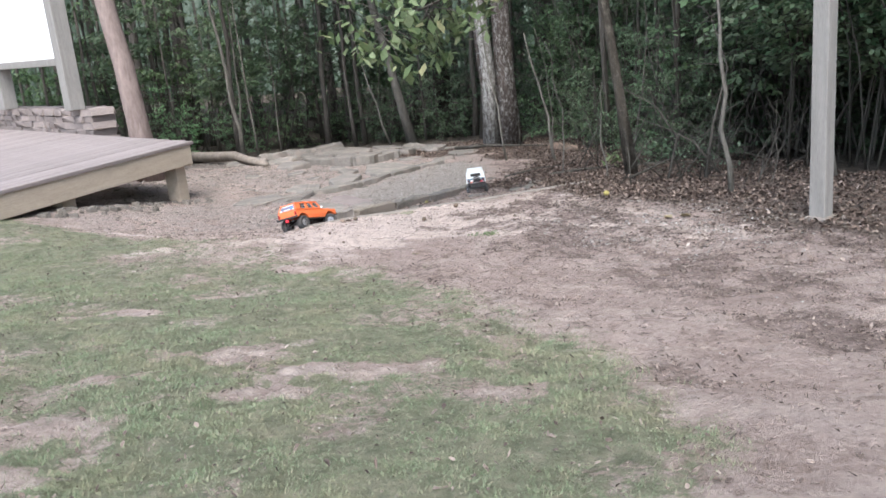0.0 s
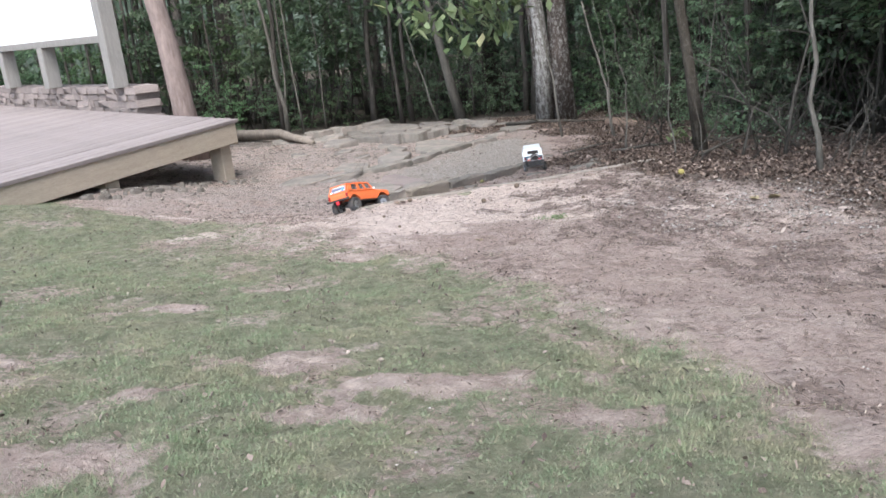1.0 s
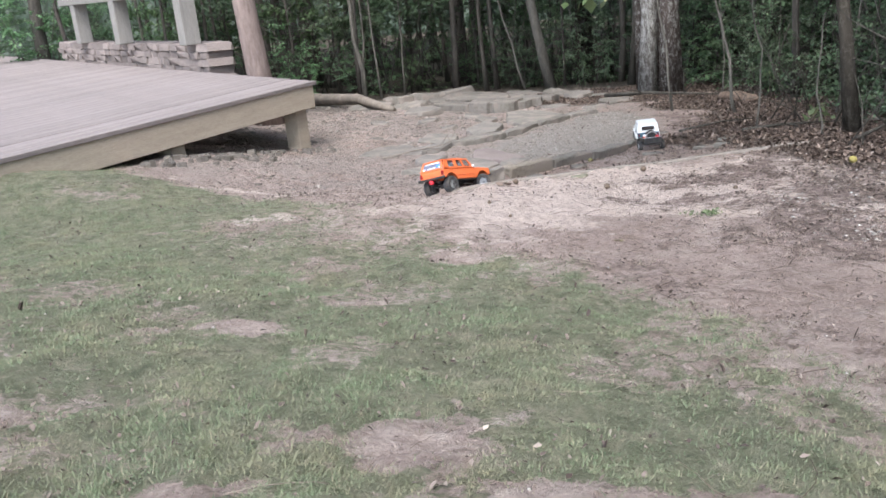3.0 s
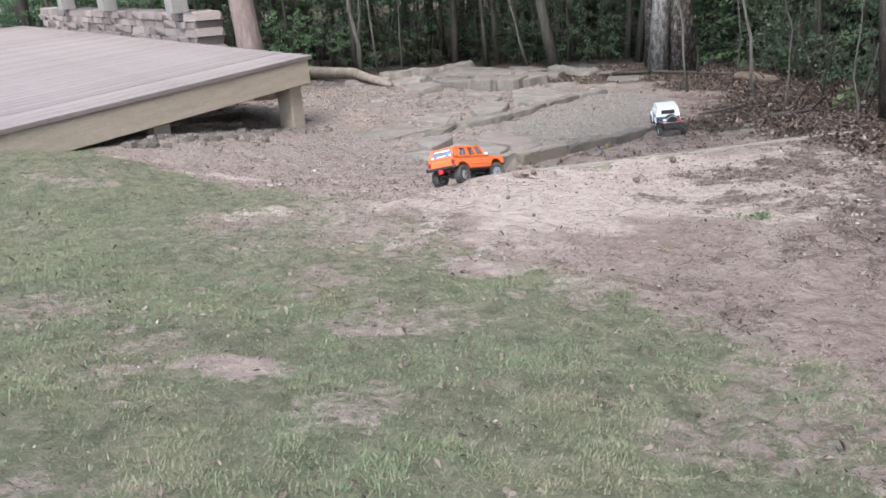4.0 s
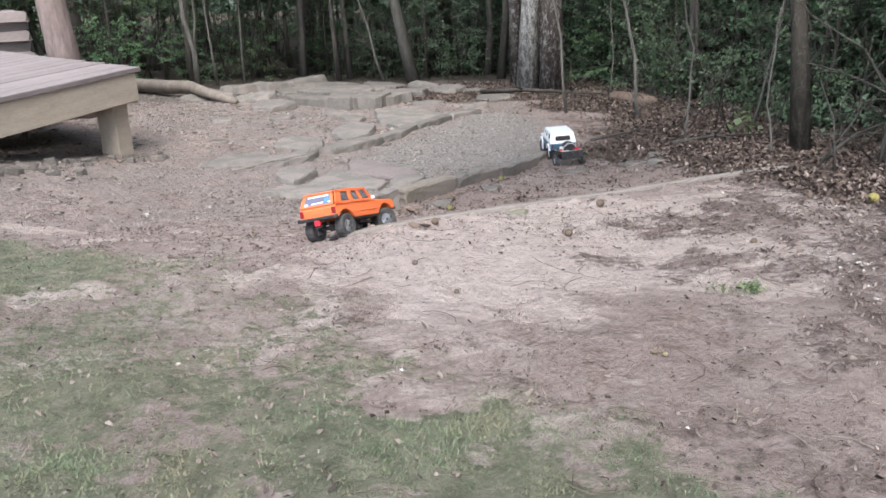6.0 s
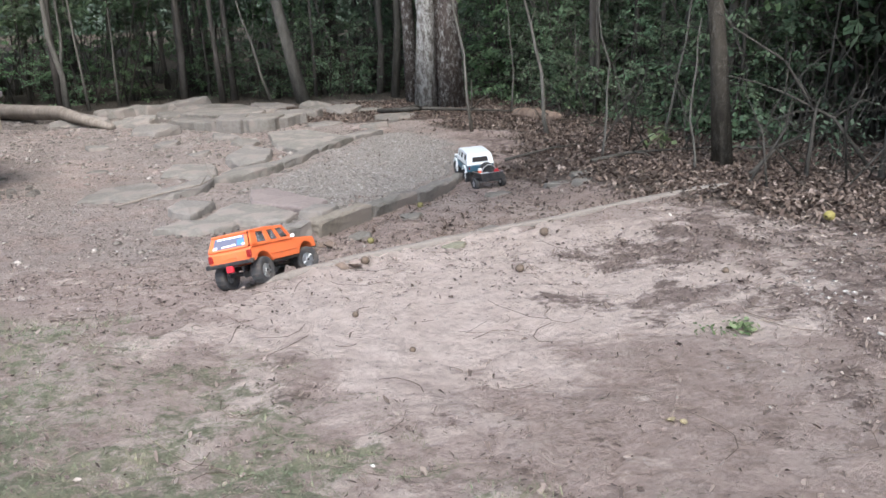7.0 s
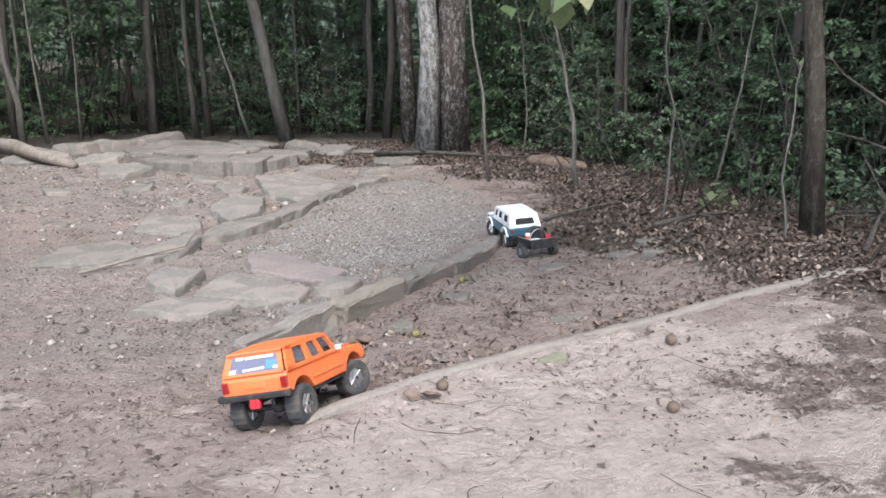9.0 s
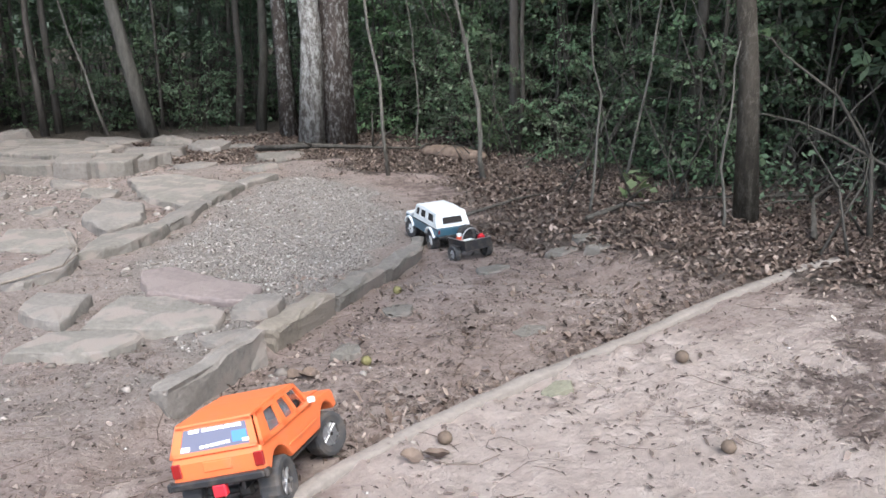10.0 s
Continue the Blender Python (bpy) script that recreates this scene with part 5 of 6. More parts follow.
def flagstone(name, label, group, corners, h, lift, material, seed, rough=0.012):
    """A broken flat stone with the given corners, its top lifted over the soil and lying with it."""
    r = random.Random(seed)
    cx, cy = sum(p[0] for p in corners) / len(corners), sum(p[1] for p in corners) / len(corners)
    A = np.array([(x - cx, y - cy, 1.0) for x, y in corners])
    lie = np.linalg.lstsq(A, np.array([gz(x, y) for x, y in corners]), rcond=None)[0]
    ring = []
    m = len(corners)
    for k in range(m):
        (x0, y0), (x1, y1) = corners[k], corners[(k + 1) % m]
        cuts = max(2, int(math.hypot(x1 - x0, y1 - y0) / 0.06))
        for c in range(cuts):
            u = (c + 0.12) / cuts
            j = rough * (0.25 if c == 0 else 1)
            ring.append((x0 + (x1 - x0) * u - cx + r.uniform(-j, j), y0 + (y1 - y0) * u - cy + r.uniform(-j, j)))
    n = len(ring)
    v, f = [], []
    for z, inset in ((-h, -0.012), (-h * 0.45, -0.006), (-0.012, 0.0), (-0.003, 0.005), (0.0, 0.014), (0.002, 0.06)):
        for x, y in ring:
            q = 1 - inset / max(0.05, math.hypot(x, y))
            jit = 0.004 if z < -0.005 else 0.0015
            X, Y = x * q + r.uniform(-jit, jit), y * q + r.uniform(-jit, jit)
            relief = 0.006 * noise.noise(Vector((X * 9 + seed, Y * 9, 0))) + 0.002 * noise.noise(Vector((X * 40, Y * 40, seed)))
            v.append((X, Y, z + (relief if z > -h * 0.9 else 0) + lie[0] * X * 0.8 + lie[1] * Y * 0.8))
    v.append((0, 0, 0.003))
    for L in range(5):
        for k in range(n):
            k2 = (k + 1) % n
            f.append((L * n + k, L * n + k2, (L + 1) * n + k2, (L + 1) * n + k))
    for k in range(n):
        f.append((5 * n + k, 5 * n + (k + 1) % n, 6 * n))
    area = sum(ring[k][0] * ring[(k + 1) % n][1] - ring[(k + 1) % n][0] * ring[k][1] for k in range(n))
    if area < 0:
        f = [q[::-1] for q in f]
    ob = new(name, mesh(name, v, f, material))
    ob.matrix_world = pose(cx, cy, float(lie[2]) + lift)
    return tagged(ob, label, "stone", group)


# flat paving stones between the gravel and the kerb
PAVING = "flat tan sandstone slab set in gravel"
flagstone("paving_stone", PAVING, "paving stones", ((-1.4, 7.62), (-1.19, 7.5), (-0.97, 7.44), (-0.9, 7.58), (-1.04, 7.81), (-1.24, 7.96)), 0.08, 0.028, ROCK, 301)
flagstone("paving_stone", PAVING, "paving stones", ((-1.6, 7.9), (-1.55, 7.76), (-1.46, 7.64), (-1.41, 7.8), (-1.34, 7.96), (-1.53, 8.09)), 0.1, 0.042, ROCK_GREY, 302)
flagstone("paving_stone", PAVING, "paving stones", ((-1.62, 7.42), (-1.32, 7.28), (-1.2, 7.42), (-1.25, 7.52), (-1.49, 7.61)), 0.08, 0.034, ROCK, 303)
flagstone("paving_stone", "broad reddish sandstone slab beside the gravel", "paving stones", ((-1.15, 7.97), (-1.0, 7.83), (-0.82, 7.68), (-0.72, 7.83), (-0.88, 8.06), (-1.03, 8.28), (-1.14, 8.26)), 0.08, 0.03, ROCK_RED, 304)
flagstone("paving_stone", "small grey sandstone slab set in gravel", "paving stones", ((-0.9, 7.54), (-0.78, 7.5), (-0.69, 7.6), (-0.68, 7.69), (-0.8, 7.72)), 0.09, 0.04, ROCK_GREY, 305)
flagstone("paving_stone", "small grey sandstone slab set in gravel", "paving stones", ((-1.04, 7.4), (-0.97, 7.27), (-0.86, 7.33), (-0.86, 7.41)), 0.06, 0.02, ROCK_GREY, 306)
# larger slabs beyond the bent root
flagstone("paving_stone", "grey sandstone slab under a bent root", "paving stones", ((-1.75, 8.25), (-1.59, 8.21), (-1.43, 8.36), (-1.38, 8.6), (-1.42, 8.73), (-1.6, 8.45)), 0.08, 0.035, ROCK_GREY, 307)
flagstone("paving_stone", PAVING, "paving stones", ((-2.15, 8.3), (-1.8, 8.2), (-1.66, 8.42), (-1.75, 8.62), (-2.05, 8.6)), 0.07, 0.022, ROCK, 308)
flagstone("paving_stone", PAVING, "paving stones", ((-1.03, 10.75), (-0.98, 10.0), (-0.78, 9.56), (-0.67, 9.72), (-0.4, 10.32), (-0.72, 10.83)), 0.08, 0.03, ROCK, 309)
flagstone("paving_stone", PAVING, "paving stones", ((-1.75, 9.0), (-1.5, 8.82), (-1.38, 8.95), (-1.42, 9.3), (-1.7, 9.35)), 0.07, 0.025, ROCK, 310)
flagstone("paving_stone", PAVING, "paving stones", ((-1.35, 9.5), (-1.24, 9.1), (-1.06, 9.3), (-1.0, 9.72), (-1.2, 9.95)), 0.09, 0.045, ROCK_GREY, 311)

# narrow stones along the far side of the gravel
BORDER = "narrow pale stone edging the gravel"
flagstone("border_stone", BORDER, "border stones", ((-1.39, 8.58), (-1.15, 8.71), (-0.94, 9.08), (-0.98, 9.16), (-1.27, 8.97)), 0.09, 0.05, ROCK, 320)
flagstone("border_stone", BORDER, "border stones", ((-0.93, 9.12), (-0.78, 9.34), (-0.66, 9.62), (-0.75, 9.66), (-0.99, 9.22)), 0.08, 0.045, ROCK_GREY, 321)
flagstone("border_stone", BORDER, "border stones", ((-0.64, 9.66), (-0.48, 9.92), (-0.34, 10.16), (-0.42, 10.24), (-0.7, 9.74)), 0.08, 0.04, ROCK, 322)
flagstone("border_stone", BORDER, "border stones", ((-0.33, 10.18), (-0.2, 10.3), (-0.05, 10.45), (-0.14, 10.56), (-0.4, 10.28)), 0.08, 0.04, ROCK_GREY, 323)

# kerb of long stones along the ditch
KERB = (((-1.205, 6.87), (-0.86, 7.235), 0.06, 0.17, ROCK_GREY), ((-0.835, 7.27), (-0.535, 7.585), 0.09, 0.15, ROCK_YELLOW), ((-0.525, 7.59), (-0.24, 7.875), 0.085, 0.14, ROCK), ((-0.235, 7.88), (0.06, 8.17), 0.08, 0.12, ROCK_GREY), ((0.065, 8.19), (0.17, 8.37), 0.055, 0.09, ROCK))
for k, (a, b, w, h, m) in enumerate(KERB):
    a, b = Vector((*a, 0)), Vector((*b, 0))
    c, L = (a + b) / 2, (b - a).length
    bm = box(0, 0, 0, L - 0.004, w, h, 0.012, 2)
    bmesh.ops.subdivide_edges(bm, edges=[e for e in bm.edges if e.calc_length() > 0.1], cuts=6)
    for vv in bm.verts:
        vv.co.z += 0.016 * noise.noise(Vector((vv.co.x * 9 + k * 7, 0, 0))) * (vv.co.z > 0)
        vv.co.y += 0.016 * noise.noise(Vector((vv.co.x * 7 + k * 5, 3, vv.co.z * 9)))
        vv.co += Vector((rnd.uniform(-1, 1) * 0.004, rnd.uniform(-1, 1) * 0.006, rnd.uniform(-1, 1) * 0.005))
    me = bpy.data.meshes.new("kerb_stone")
    bm.to_mesh(me)
    bm.free()
    me.materials.append(m)
    ob = new("kerb_stone", me)
    ob.matrix_world = Matrix.Translation((c.x, c.y, -0.7 - 0.085 * (c.y - 6.86) - h / 2)) @ Matrix.Rotation(math.atan2(b.y - a.y, b.x - a.x), 4, "Z") @ pose(0, 0, 0, rnd.uniform(-4, 4), rnd.uniform(1.0, 3.0), 0)
    tagged(ob, ("long grey sandstone kerb stone beside the ditch", "ochre sandstone kerb stone beside the ditch")[m is ROCK_YELLOW], "stone", "kerb stones")

# ledge of squared blocks behind the slabs
LEDGE = "squared tan sandstone block in a low ledge"
flagstone("ledge_stone", LEDGE, "ledge stones", ((-1.95, 11.55), (-1.75, 11.38), (-1.5, 11.22), (-1.45, 11.5), (-1.85, 11.9)), 0.2, 0.085, ROCK, 330, 0.02)
flagstone("ledge_stone", LEDGE, "ledge stones", ((-1.495, 11.2), (-1.44, 11.15), (-1.28, 11.11), (-1.25, 11.15), (-1.2, 11.48), (-1.44, 11.5)), 0.22, 0.12, ROCK_GREY, 331, 0.02)
flagstone("ledge_stone", LEDGE, "ledge stones", ((-1.245, 11.15), (-1.2, 11.09), (-1.02, 11.06), (-0.95, 11.14), (-0.86, 11.4), (-1.19, 11.55)), 0.22, 0.115, ROCK, 332, 0.02)
flagstone("ledge_stone", LEDGE, "ledge stones", ((-0.94, 11.2), (-0.8, 11.28), (-0.64, 11.5), (-0.72, 11.85), (-0.92, 11.68), (-0.88, 11.42)), 0.2, 0.095, ROCK_GREY, 333, 0.02)
flagstone("ledge_stone", "broad tan slab lying behind the ledge", "ledge stones", ((-1.86, 11.94), (-1.43, 11.55), (-1.05, 11.7), (-1.1, 12.3), (-1.75, 12.5)), 0.2, 0.12, ROCK, 334, 0.03)
flagstone("ledge_stone", "broad tan slab lying behind the ledge", "ledge stones", ((-0.98, 11.72), (-0.55, 11.8), (-0.45, 12.2), (-0.95, 12.35)), 0.15, 0.07, ROCK_GREY, 335, 0.03)
ROCKS = (
    (-0.5, 12.85, 0.3, 0.3, 0.2, 15), (-0.2, 12.5, 0.34, 0.34, 0.2, -12), (-0.07, 11.0, 0.26, 0.2, 0.08, 12), (0.19, 11.45, 0.42, 0.3, 0.12, 8), (-1.42, 10.85, 0.24, 0.24, 0.09, 0), (-1.23, 10.25, 0.22, 0.2, 0.08, 8),
    (-1.55, 9.75, 0.16, 0.13, 0.06, 20), (-2.03, 11.1, 0.4, 0.3, 0.14, -4), (-2.3, 11.95, 0.46, 0.4, 0.2, 4), (0.1, 12.5, 0.28, 0.2, 0.1, 20), (-1.85, 10.3, 0.2, 0.16, 0.06, 30))
FAR_ROCKS = (
    (-2.7, 13.4, 0.42, 0.34, 0.24, 6), (-2.36, 13.5, 0.5, 0.34, 0.26, -3), (-3.1, 13.2, 0.55, 0.4, 0.12, 0), (-1.5, 13.5, 0.95, 0.4, 0.15, 4), (-2.0, 13.0, 0.42, 0.4, 0.12, -4), (-2.1, 14.1, 0.8, 0.4, 0.26, 4), (-1.2, 13.0, 0.5, 0.4, 0.1, 0),
    (-2.35, 10.2, 0.2, 0.14, 0.06, 8), (-0.5, 11.3, 0.3, 0.22, 0.06, 15), (-2.2, 9.3, 0.13, 0.1, 0.05, 0), (-2.9, 12.3, 0.5, 0.36, 0.12, 12), (-0.95, 13.9, 0.5, 0.3, 0.14, 0))
for k, (x, y, w, d, h, rz) in enumerate(ROCKS + FAR_ROCKS):
    stone("rock", "rough tan sandstone rock on bare soil", "rocks", x, y, w * 1.15, d * 1.15, h * 0.6, rz, (ROCK, ROCK_GREY, ROCK)[k % 3], 360 + k, 0.4, (rnd.uniform(-6, 6), rnd.uniform(-8, 8)), 8)
# broken stone heaped along the deck's open side
RUBBLE_KINDS = []
for k in range(5):
    v, f = slab(450 + k)
    RUBBLE_KINDS.append(mesh("rubble_stone", v, f, (ROCK, ROCK_GREY)[k % 2]))
for k in range(64):
    u = rnd.uniform(0, 1)
    out = 0.06 + abs(rnd.gauss(0, 0.13))
    x, y = -3.47 + 0.82 * u + 0.93 * out, 6.85 + 2.05 * u - 0.37 * out
    w = rnd.uniform(0.03, 0.085) * (1.15 - 0.4 * u)
    ob = new("rubble_stone", RUBBLE_KINDS[k % 5])
    ob.matrix_world = pose(x, y, gz(x, y) + 0.006, rnd.uniform(-9, 9), rnd.uniform(-9, 9), rnd.uniform(0, 360)) @ Matrix.Diagonal((w, w * rnd.uniform(0.6, 1.0), w * rnd.uniform(0.24, 0.42), 1))
    tagged(ob, "small pale broken stone heaped beside the deck", "stone", "rubble stones")
# stones half sunk in the ditch and the leaf litter
for k, (x, y, w, d, h, rz) in enumerate(((0.23, 7.7, 0.18, 0.12, 0.03, 10), (0.79, 7.83, 0.2, 0.12, 0.03, -5), (0.62, 7.78, 0.16, 0.1, 0.025, 8), (0.74, 7.66, 0.16, 0.09, 0.03, 4), (-0.34, 7.36, 0.16, 0.12, 0.04, 0), (0.0, 6.97, 0.14, 0.1, 0.035, 15), (-0.62, 7.04, 0.12, 0.08, 0.045, 25), (0.4, 8.8, 0.18, 0.12, 0.03, 0))):
    stone("half_buried_stone", "pale flat stone half sunk in leaf litter", "buried stones", x, y, w, d, h, rz, ROCK, 400 + k, 0.62)

MOSSY = two_scale("mossy_stone", (0.13, 0.126, 0.09), (0.225, 0.215, 0.165), 8.0, 60, 0.95, 0.5, 0.006)
stone("half_buried_stone", "flat green-tinged stone sunk in pale clay", "buried stones", -0.339, 6.236, 0.12, 0.06, 0.014, 20, MOSSY, 420, 0.45)

# raised edging along the top of the ditch
pts = [Vector((x, y - 0.012, 0)) for x, y in zip(np.linspace(-1.08, 1.08, 46), np.interp(np.linspace(-1.08, 1.08, 46), EDGE_X, EDGE_Y))]
v, f = [], []
crest = np.convolve(np.pad([gz(p.x + 0.015, p.y - 0.045) for p in pts], 4, mode="edge"), np.ones(9) / 9, mode="valid")
for k, p in enumerate(pts):
    q0, q1 = pts[max(k - 1, 0)], pts[min(k + 1, len(pts) - 1)]
    s = Vector((-(q1 - q0).y, (q1 - q0).x, 0)).normalized()
    c = p - s * 0.03
    top = float(crest[k]) + 0.01 + rnd.uniform(-0.001, 0.001)
    o = rnd.uniform(-0.0015, 0.0015)
    for a, z in ((-0.012, top - 0.03), (-0.01, top - 0.004), (-0.006, top), (0.02 + o, top + 0.001), (0.028 + o, top - 0.008), (0.03 + o, top - 0.1)):
        v.append(tuple(c + s * a)[:2] + (z,))
    if k:
        for j in range(5):
            i = (k - 1) * 6 + j
            f.append((i, i + 6, i + 7, i + 1))
tagged(new("edging", mesh("edging", v, f, CLAY_EDGE, True)), "pale concrete edging along the ditch, thick with clay", "edging", kind="structure")

# fallen log and dead wood
LOG_WOOD = bark_mat("weathered_log", (0.15, 0.125, 0.105), (0.3, 0.26, 0.225), None, 6.0)
log = thing("fallen_log", "smooth pale fallen log lying by the rocks", "log")
lv = [(-2.46, 11.62), (-2.8, 12.05), (-3.1, 12.5), (-3.5, 13.1), (-4.0, 13.9), (-4.4, 14.6)]
lz = [0.02, 0.08, 0.13, 0.12, 0.1, 0.08]
part("log", tube("log", [(x, y, gz(x, y) + z) for (x, y), z in zip(lv, lz)], [0.035, 0.055, 0.07, 0.08, 0.085, 0.09], LOG_WOOD, 10, 0.05, 3), LOG_WOOD, log)
log2 = thing("fallen_log", "short brown log among dry leaves", "log")
lv = [(1.3, 11.1), (1.32, 11.06), (1.36, 10.98), (1.43, 10.83), (1.5, 10.66), (1.55, 10.53), (1.57, 10.48)]
part("log", tube("log", [(x, y, gz(x, y) + 0.03) for x, y in lv], [0.02, 0.05, 0.066, 0.07, 0.06, 0.042, 0.015], BARK_LOG, 12, 0.08, 4), BARK_LOG, log2)


def branch(label, points, r0, material, group="", name="dead_branch", twigs=0, seed=0):
    th = thing(name, label, "branch", group)
    r = np.random.default_rng(seed)
    p = [Vector((x, y, gz(x, y) + z)) for x, y, z in points]
    n = len(p)
    part("stem", tube("stem", p, [r0 * (1 - 0.75 * k / (n - 1)) for k in range(n)], material, 7, 0.1, seed), material, th)
    for k in range(twigs):
        a = p[int(r.integers(1, n))]
        d = Vector((r.uniform(-1, 1), r.uniform(-0.6, 0.6), r.uniform(-0.2, 1))).normalized() * r.uniform(0.1, 0.35)
        part("twig", tube("twig", (a, a + d * 0.5 + Vector((0, 0, 0.02)), a + d), (r0 * 0.4, r0 * 0.3, r0 * 0.12), material, 5, 0.1, k), material, th)
    return th


branch("bent grey root lying across the stones", [(-1.9, 8.1, 0.02), (-1.66, 8.2, 0.04), (-1.44, 8.33, 0.05), (-1.385, 8.5, 0.055), (-1.37, 8.76, 0.1)], 0.007, LOG_WOOD, twigs=2, seed=1)
branch("long dead branch lying on dry leaves", [(0.95, 8.1, 0.02), (1.3, 8.3, 0.03), (1.8, 8.2, 0.04), (2.3, 8.0, 0.06)], 0.016, BARK_PALE, "dead branches", twigs=3, seed=2)
branch("pale dead branch arching out of the brush", [(1.83, 7.2, 0.0), (1.95, 7.35, 0.35), (1.8, 7.45, 0.62), (1.5, 7.5, 0.8)], 0.014, BARK_PALE, "dead branches", twigs=5, seed=3)
branch("pale dead branch arching out of the brush", [(2.3, 7.3, 0.0), (2.1, 7.4, 0.3), (1.85, 7.5, 0.45), (1.7, 7.55, 0.5)], 0.012, BARK_PALE, "dead branches", twigs=5, seed=4)
branch("pale dead branch arching out of the brush", [(2.05, 6.9, 0.0), (2.15, 7.0, 0.45), (2.3, 7.1, 0.9), (2.2, 7.2, 1.3)], 0.016, BARK_PALE, "dead branches", twigs=6, seed=5)
branch("dead branch on the litter under the trees", [(1.5, 7.2, 0.03), (1.9, 7.6, 0.12), (2.4, 7.8, 0.25)], 0.014, BARK_PALE, "dead branches", twigs=4, seed=6)
branch("dead branch on the litter under the trees", [(0.1, 12.0, 0.05), (0.5, 11.6, 0.06), (0.95, 11.35, 0.04), (1.3, 11.2, 0.03)], 0.025, BARK_PALE, "dead branches", twigs=4, seed=7)
branch("dead branch on the litter under the trees", [(0.55, 8.7, 0.02), (0.9, 8.75, 0.03), (1.25, 8.9, 0.03)], 0.01, BARK_PALE, "dead branches", twigs=2, seed=8)
for k in range(16):
    x, y = rnd.uniform(1.3, 2.7), rnd.uniform(6.6, 10.5)
    a = rnd.uniform(0, 6.28)
    L = rnd.uniform(0.25, 0.7)
    branch("thin dead stem in the brush", [(x, y, 0), (x + 0.2 * math.cos(a), y + 0.1 * math.sin(a), L * 0.6), (x + 0.5 * L * math.cos(a), y + 0.3 * math.sin(a), L)], 0.007, BARK_PALE, "dead stems", "dead_sapling", 3, 20 + k)

# fallen nuts, a yellow leaf and small plants
NUT = two_scale("nut_husk", (0.1, 0.085, 0.035), (0.22, 0.2, 0.09), 20, 90, 0.8, 0.5, 0.003)
NUT_BROWN = two_scale("nut_husk_brown", (0.07, 0.05, 0.04), (0.16, 0.12, 0.09), 20, 90, 0.85, 0.5, 0.003)
NUT_YELLOW = two_scale("nut_husk_yellow", (0.2, 0.17, 0.05), (0.33, 0.28, 0.1), 20, 90, 0.7, 0.4, 0.003)


def nut(x, y, r, m, label):
    r *= 0.8
    bm = bmesh.new()
    bmesh.ops.create_icosphere(bm, subdivisions=2, radius=r)
    for vv in bm.verts:
        vv.co *= 1 + rnd.uniform(-0.04, 0.04)
        vv.co.z *= 0.92
    me = bpy.data.meshes.new("nut")
    bm.to_mesh(me)
    bm.free()
    me.materials.append(m)
    me.shade_smooth()
    ob = new("fallen_nut", me)
    ob.matrix_world = pose(x, y, gz(x, y) + r * 0.8)
    tagged(ob, label, "nut", "fallen nuts")


for x, y, r, m in ((-0.585, 6.956, 0.022, NUT), (-1.0, 6.87, 0.025, NUT), (0.026, 6.229, 0.023, NUT_BROWN), (-0.23, 7.63, 0.023, NUT), (-0.7, 6.085, 0.021, NUT_BROWN), (-0.2, 5.8, 0.02, NUT_BROWN), (-0.8, 5.45, 0.013, NUT_BROWN), (-0.68, 5.16, 0.011, NUT_BROWN), (0.4, 5.5, 0.015, NUT_BROWN)):
    nut(x, y, r, m, "round brown-green nut husk on the soil")
nut(1.077, 5.94, 0.028, NUT_YELLOW, "yellow fallen fruit on dry leaves")


def curled(name, x, y, size, material, label, seed):
    """One crumpled dead leaf."""
    r = random.Random(seed)
    v, f = [], []
    for i in range(5):
        for j in range(4):
            u, w = i / 4 - 0.5, j / 3 - 0.5
            wid = 0.8 * (1 - (2 * u) ** 2 * 0.9)
            v.append((u * size, w * size * wid, size * (0.5 * u * u + 1.1 * w * w * wid + r.uniform(-0.06, 0.06))))
    for i in range(4):
        for j in range(3):
            f.append((i * 4 + j, i * 4 + j + 1, i * 4 + j + 5, i * 4 + j + 4))
    ob = new(name, mesh(name, v, f, material, True))
    ob.matrix_world = pose(x, y, gz(x, y) + size * 0.1, r.uniform(-20, 20), r.uniform(-20, 20), r.uniform(0, 360))
    return tagged(ob, label, "leaf")


LEAF_DARK = two_scale("leaf_dark", (0.07, 0.05, 0.04), (0.2, 0.15, 0.12), 20, 60, 0.8)
LEAF_YELLOW = two_scale("leaf_yellow", (0.2, 0.163, 0.095), (0.31, 0.26, 0.165), 20, 60, 0.8)
curled("curled_leaf", -0.744, 6.03, 0.055, LEAF_DARK, "dark curled dead leaf on the pale clay", 1)
curled("curled_leaf", -0.79, 6.05, 0.05, LEAF_DARK, "dark curled dead leaf on the pale clay", 2)
curled("yellow_leaf", -0.23, 4.59, 0.026, LEAF_YELLOW, "yellow fallen leaf on bare soil", 3)
curled("yellow_leaf", -0.21, 4.575, 0.022, LEAF_YELLOW, "pale yellow fallen leaf on bare soil", 4)
for k in range(7):
    curled("curled_leaf", -0.86 + rnd.uniform(-0.08, 0.1), 6.9 + rnd.uniform(-0.07, 0.07), rnd.uniform(0.04, 0.07), LEAF_DARK, "dark dead leaf heaped in the ditch", 10 + k)


for k in range(4):
    curled("yellow_leaf", 1.36 + rnd.uniform(-0.08, 0.08), 5.1 + rnd.uniform(-0.07, 0.07), rnd.uniform(0.05, 0.075), LEAF_YELLOW, "dull yellow fallen leaf among bark flakes", 40 + k)


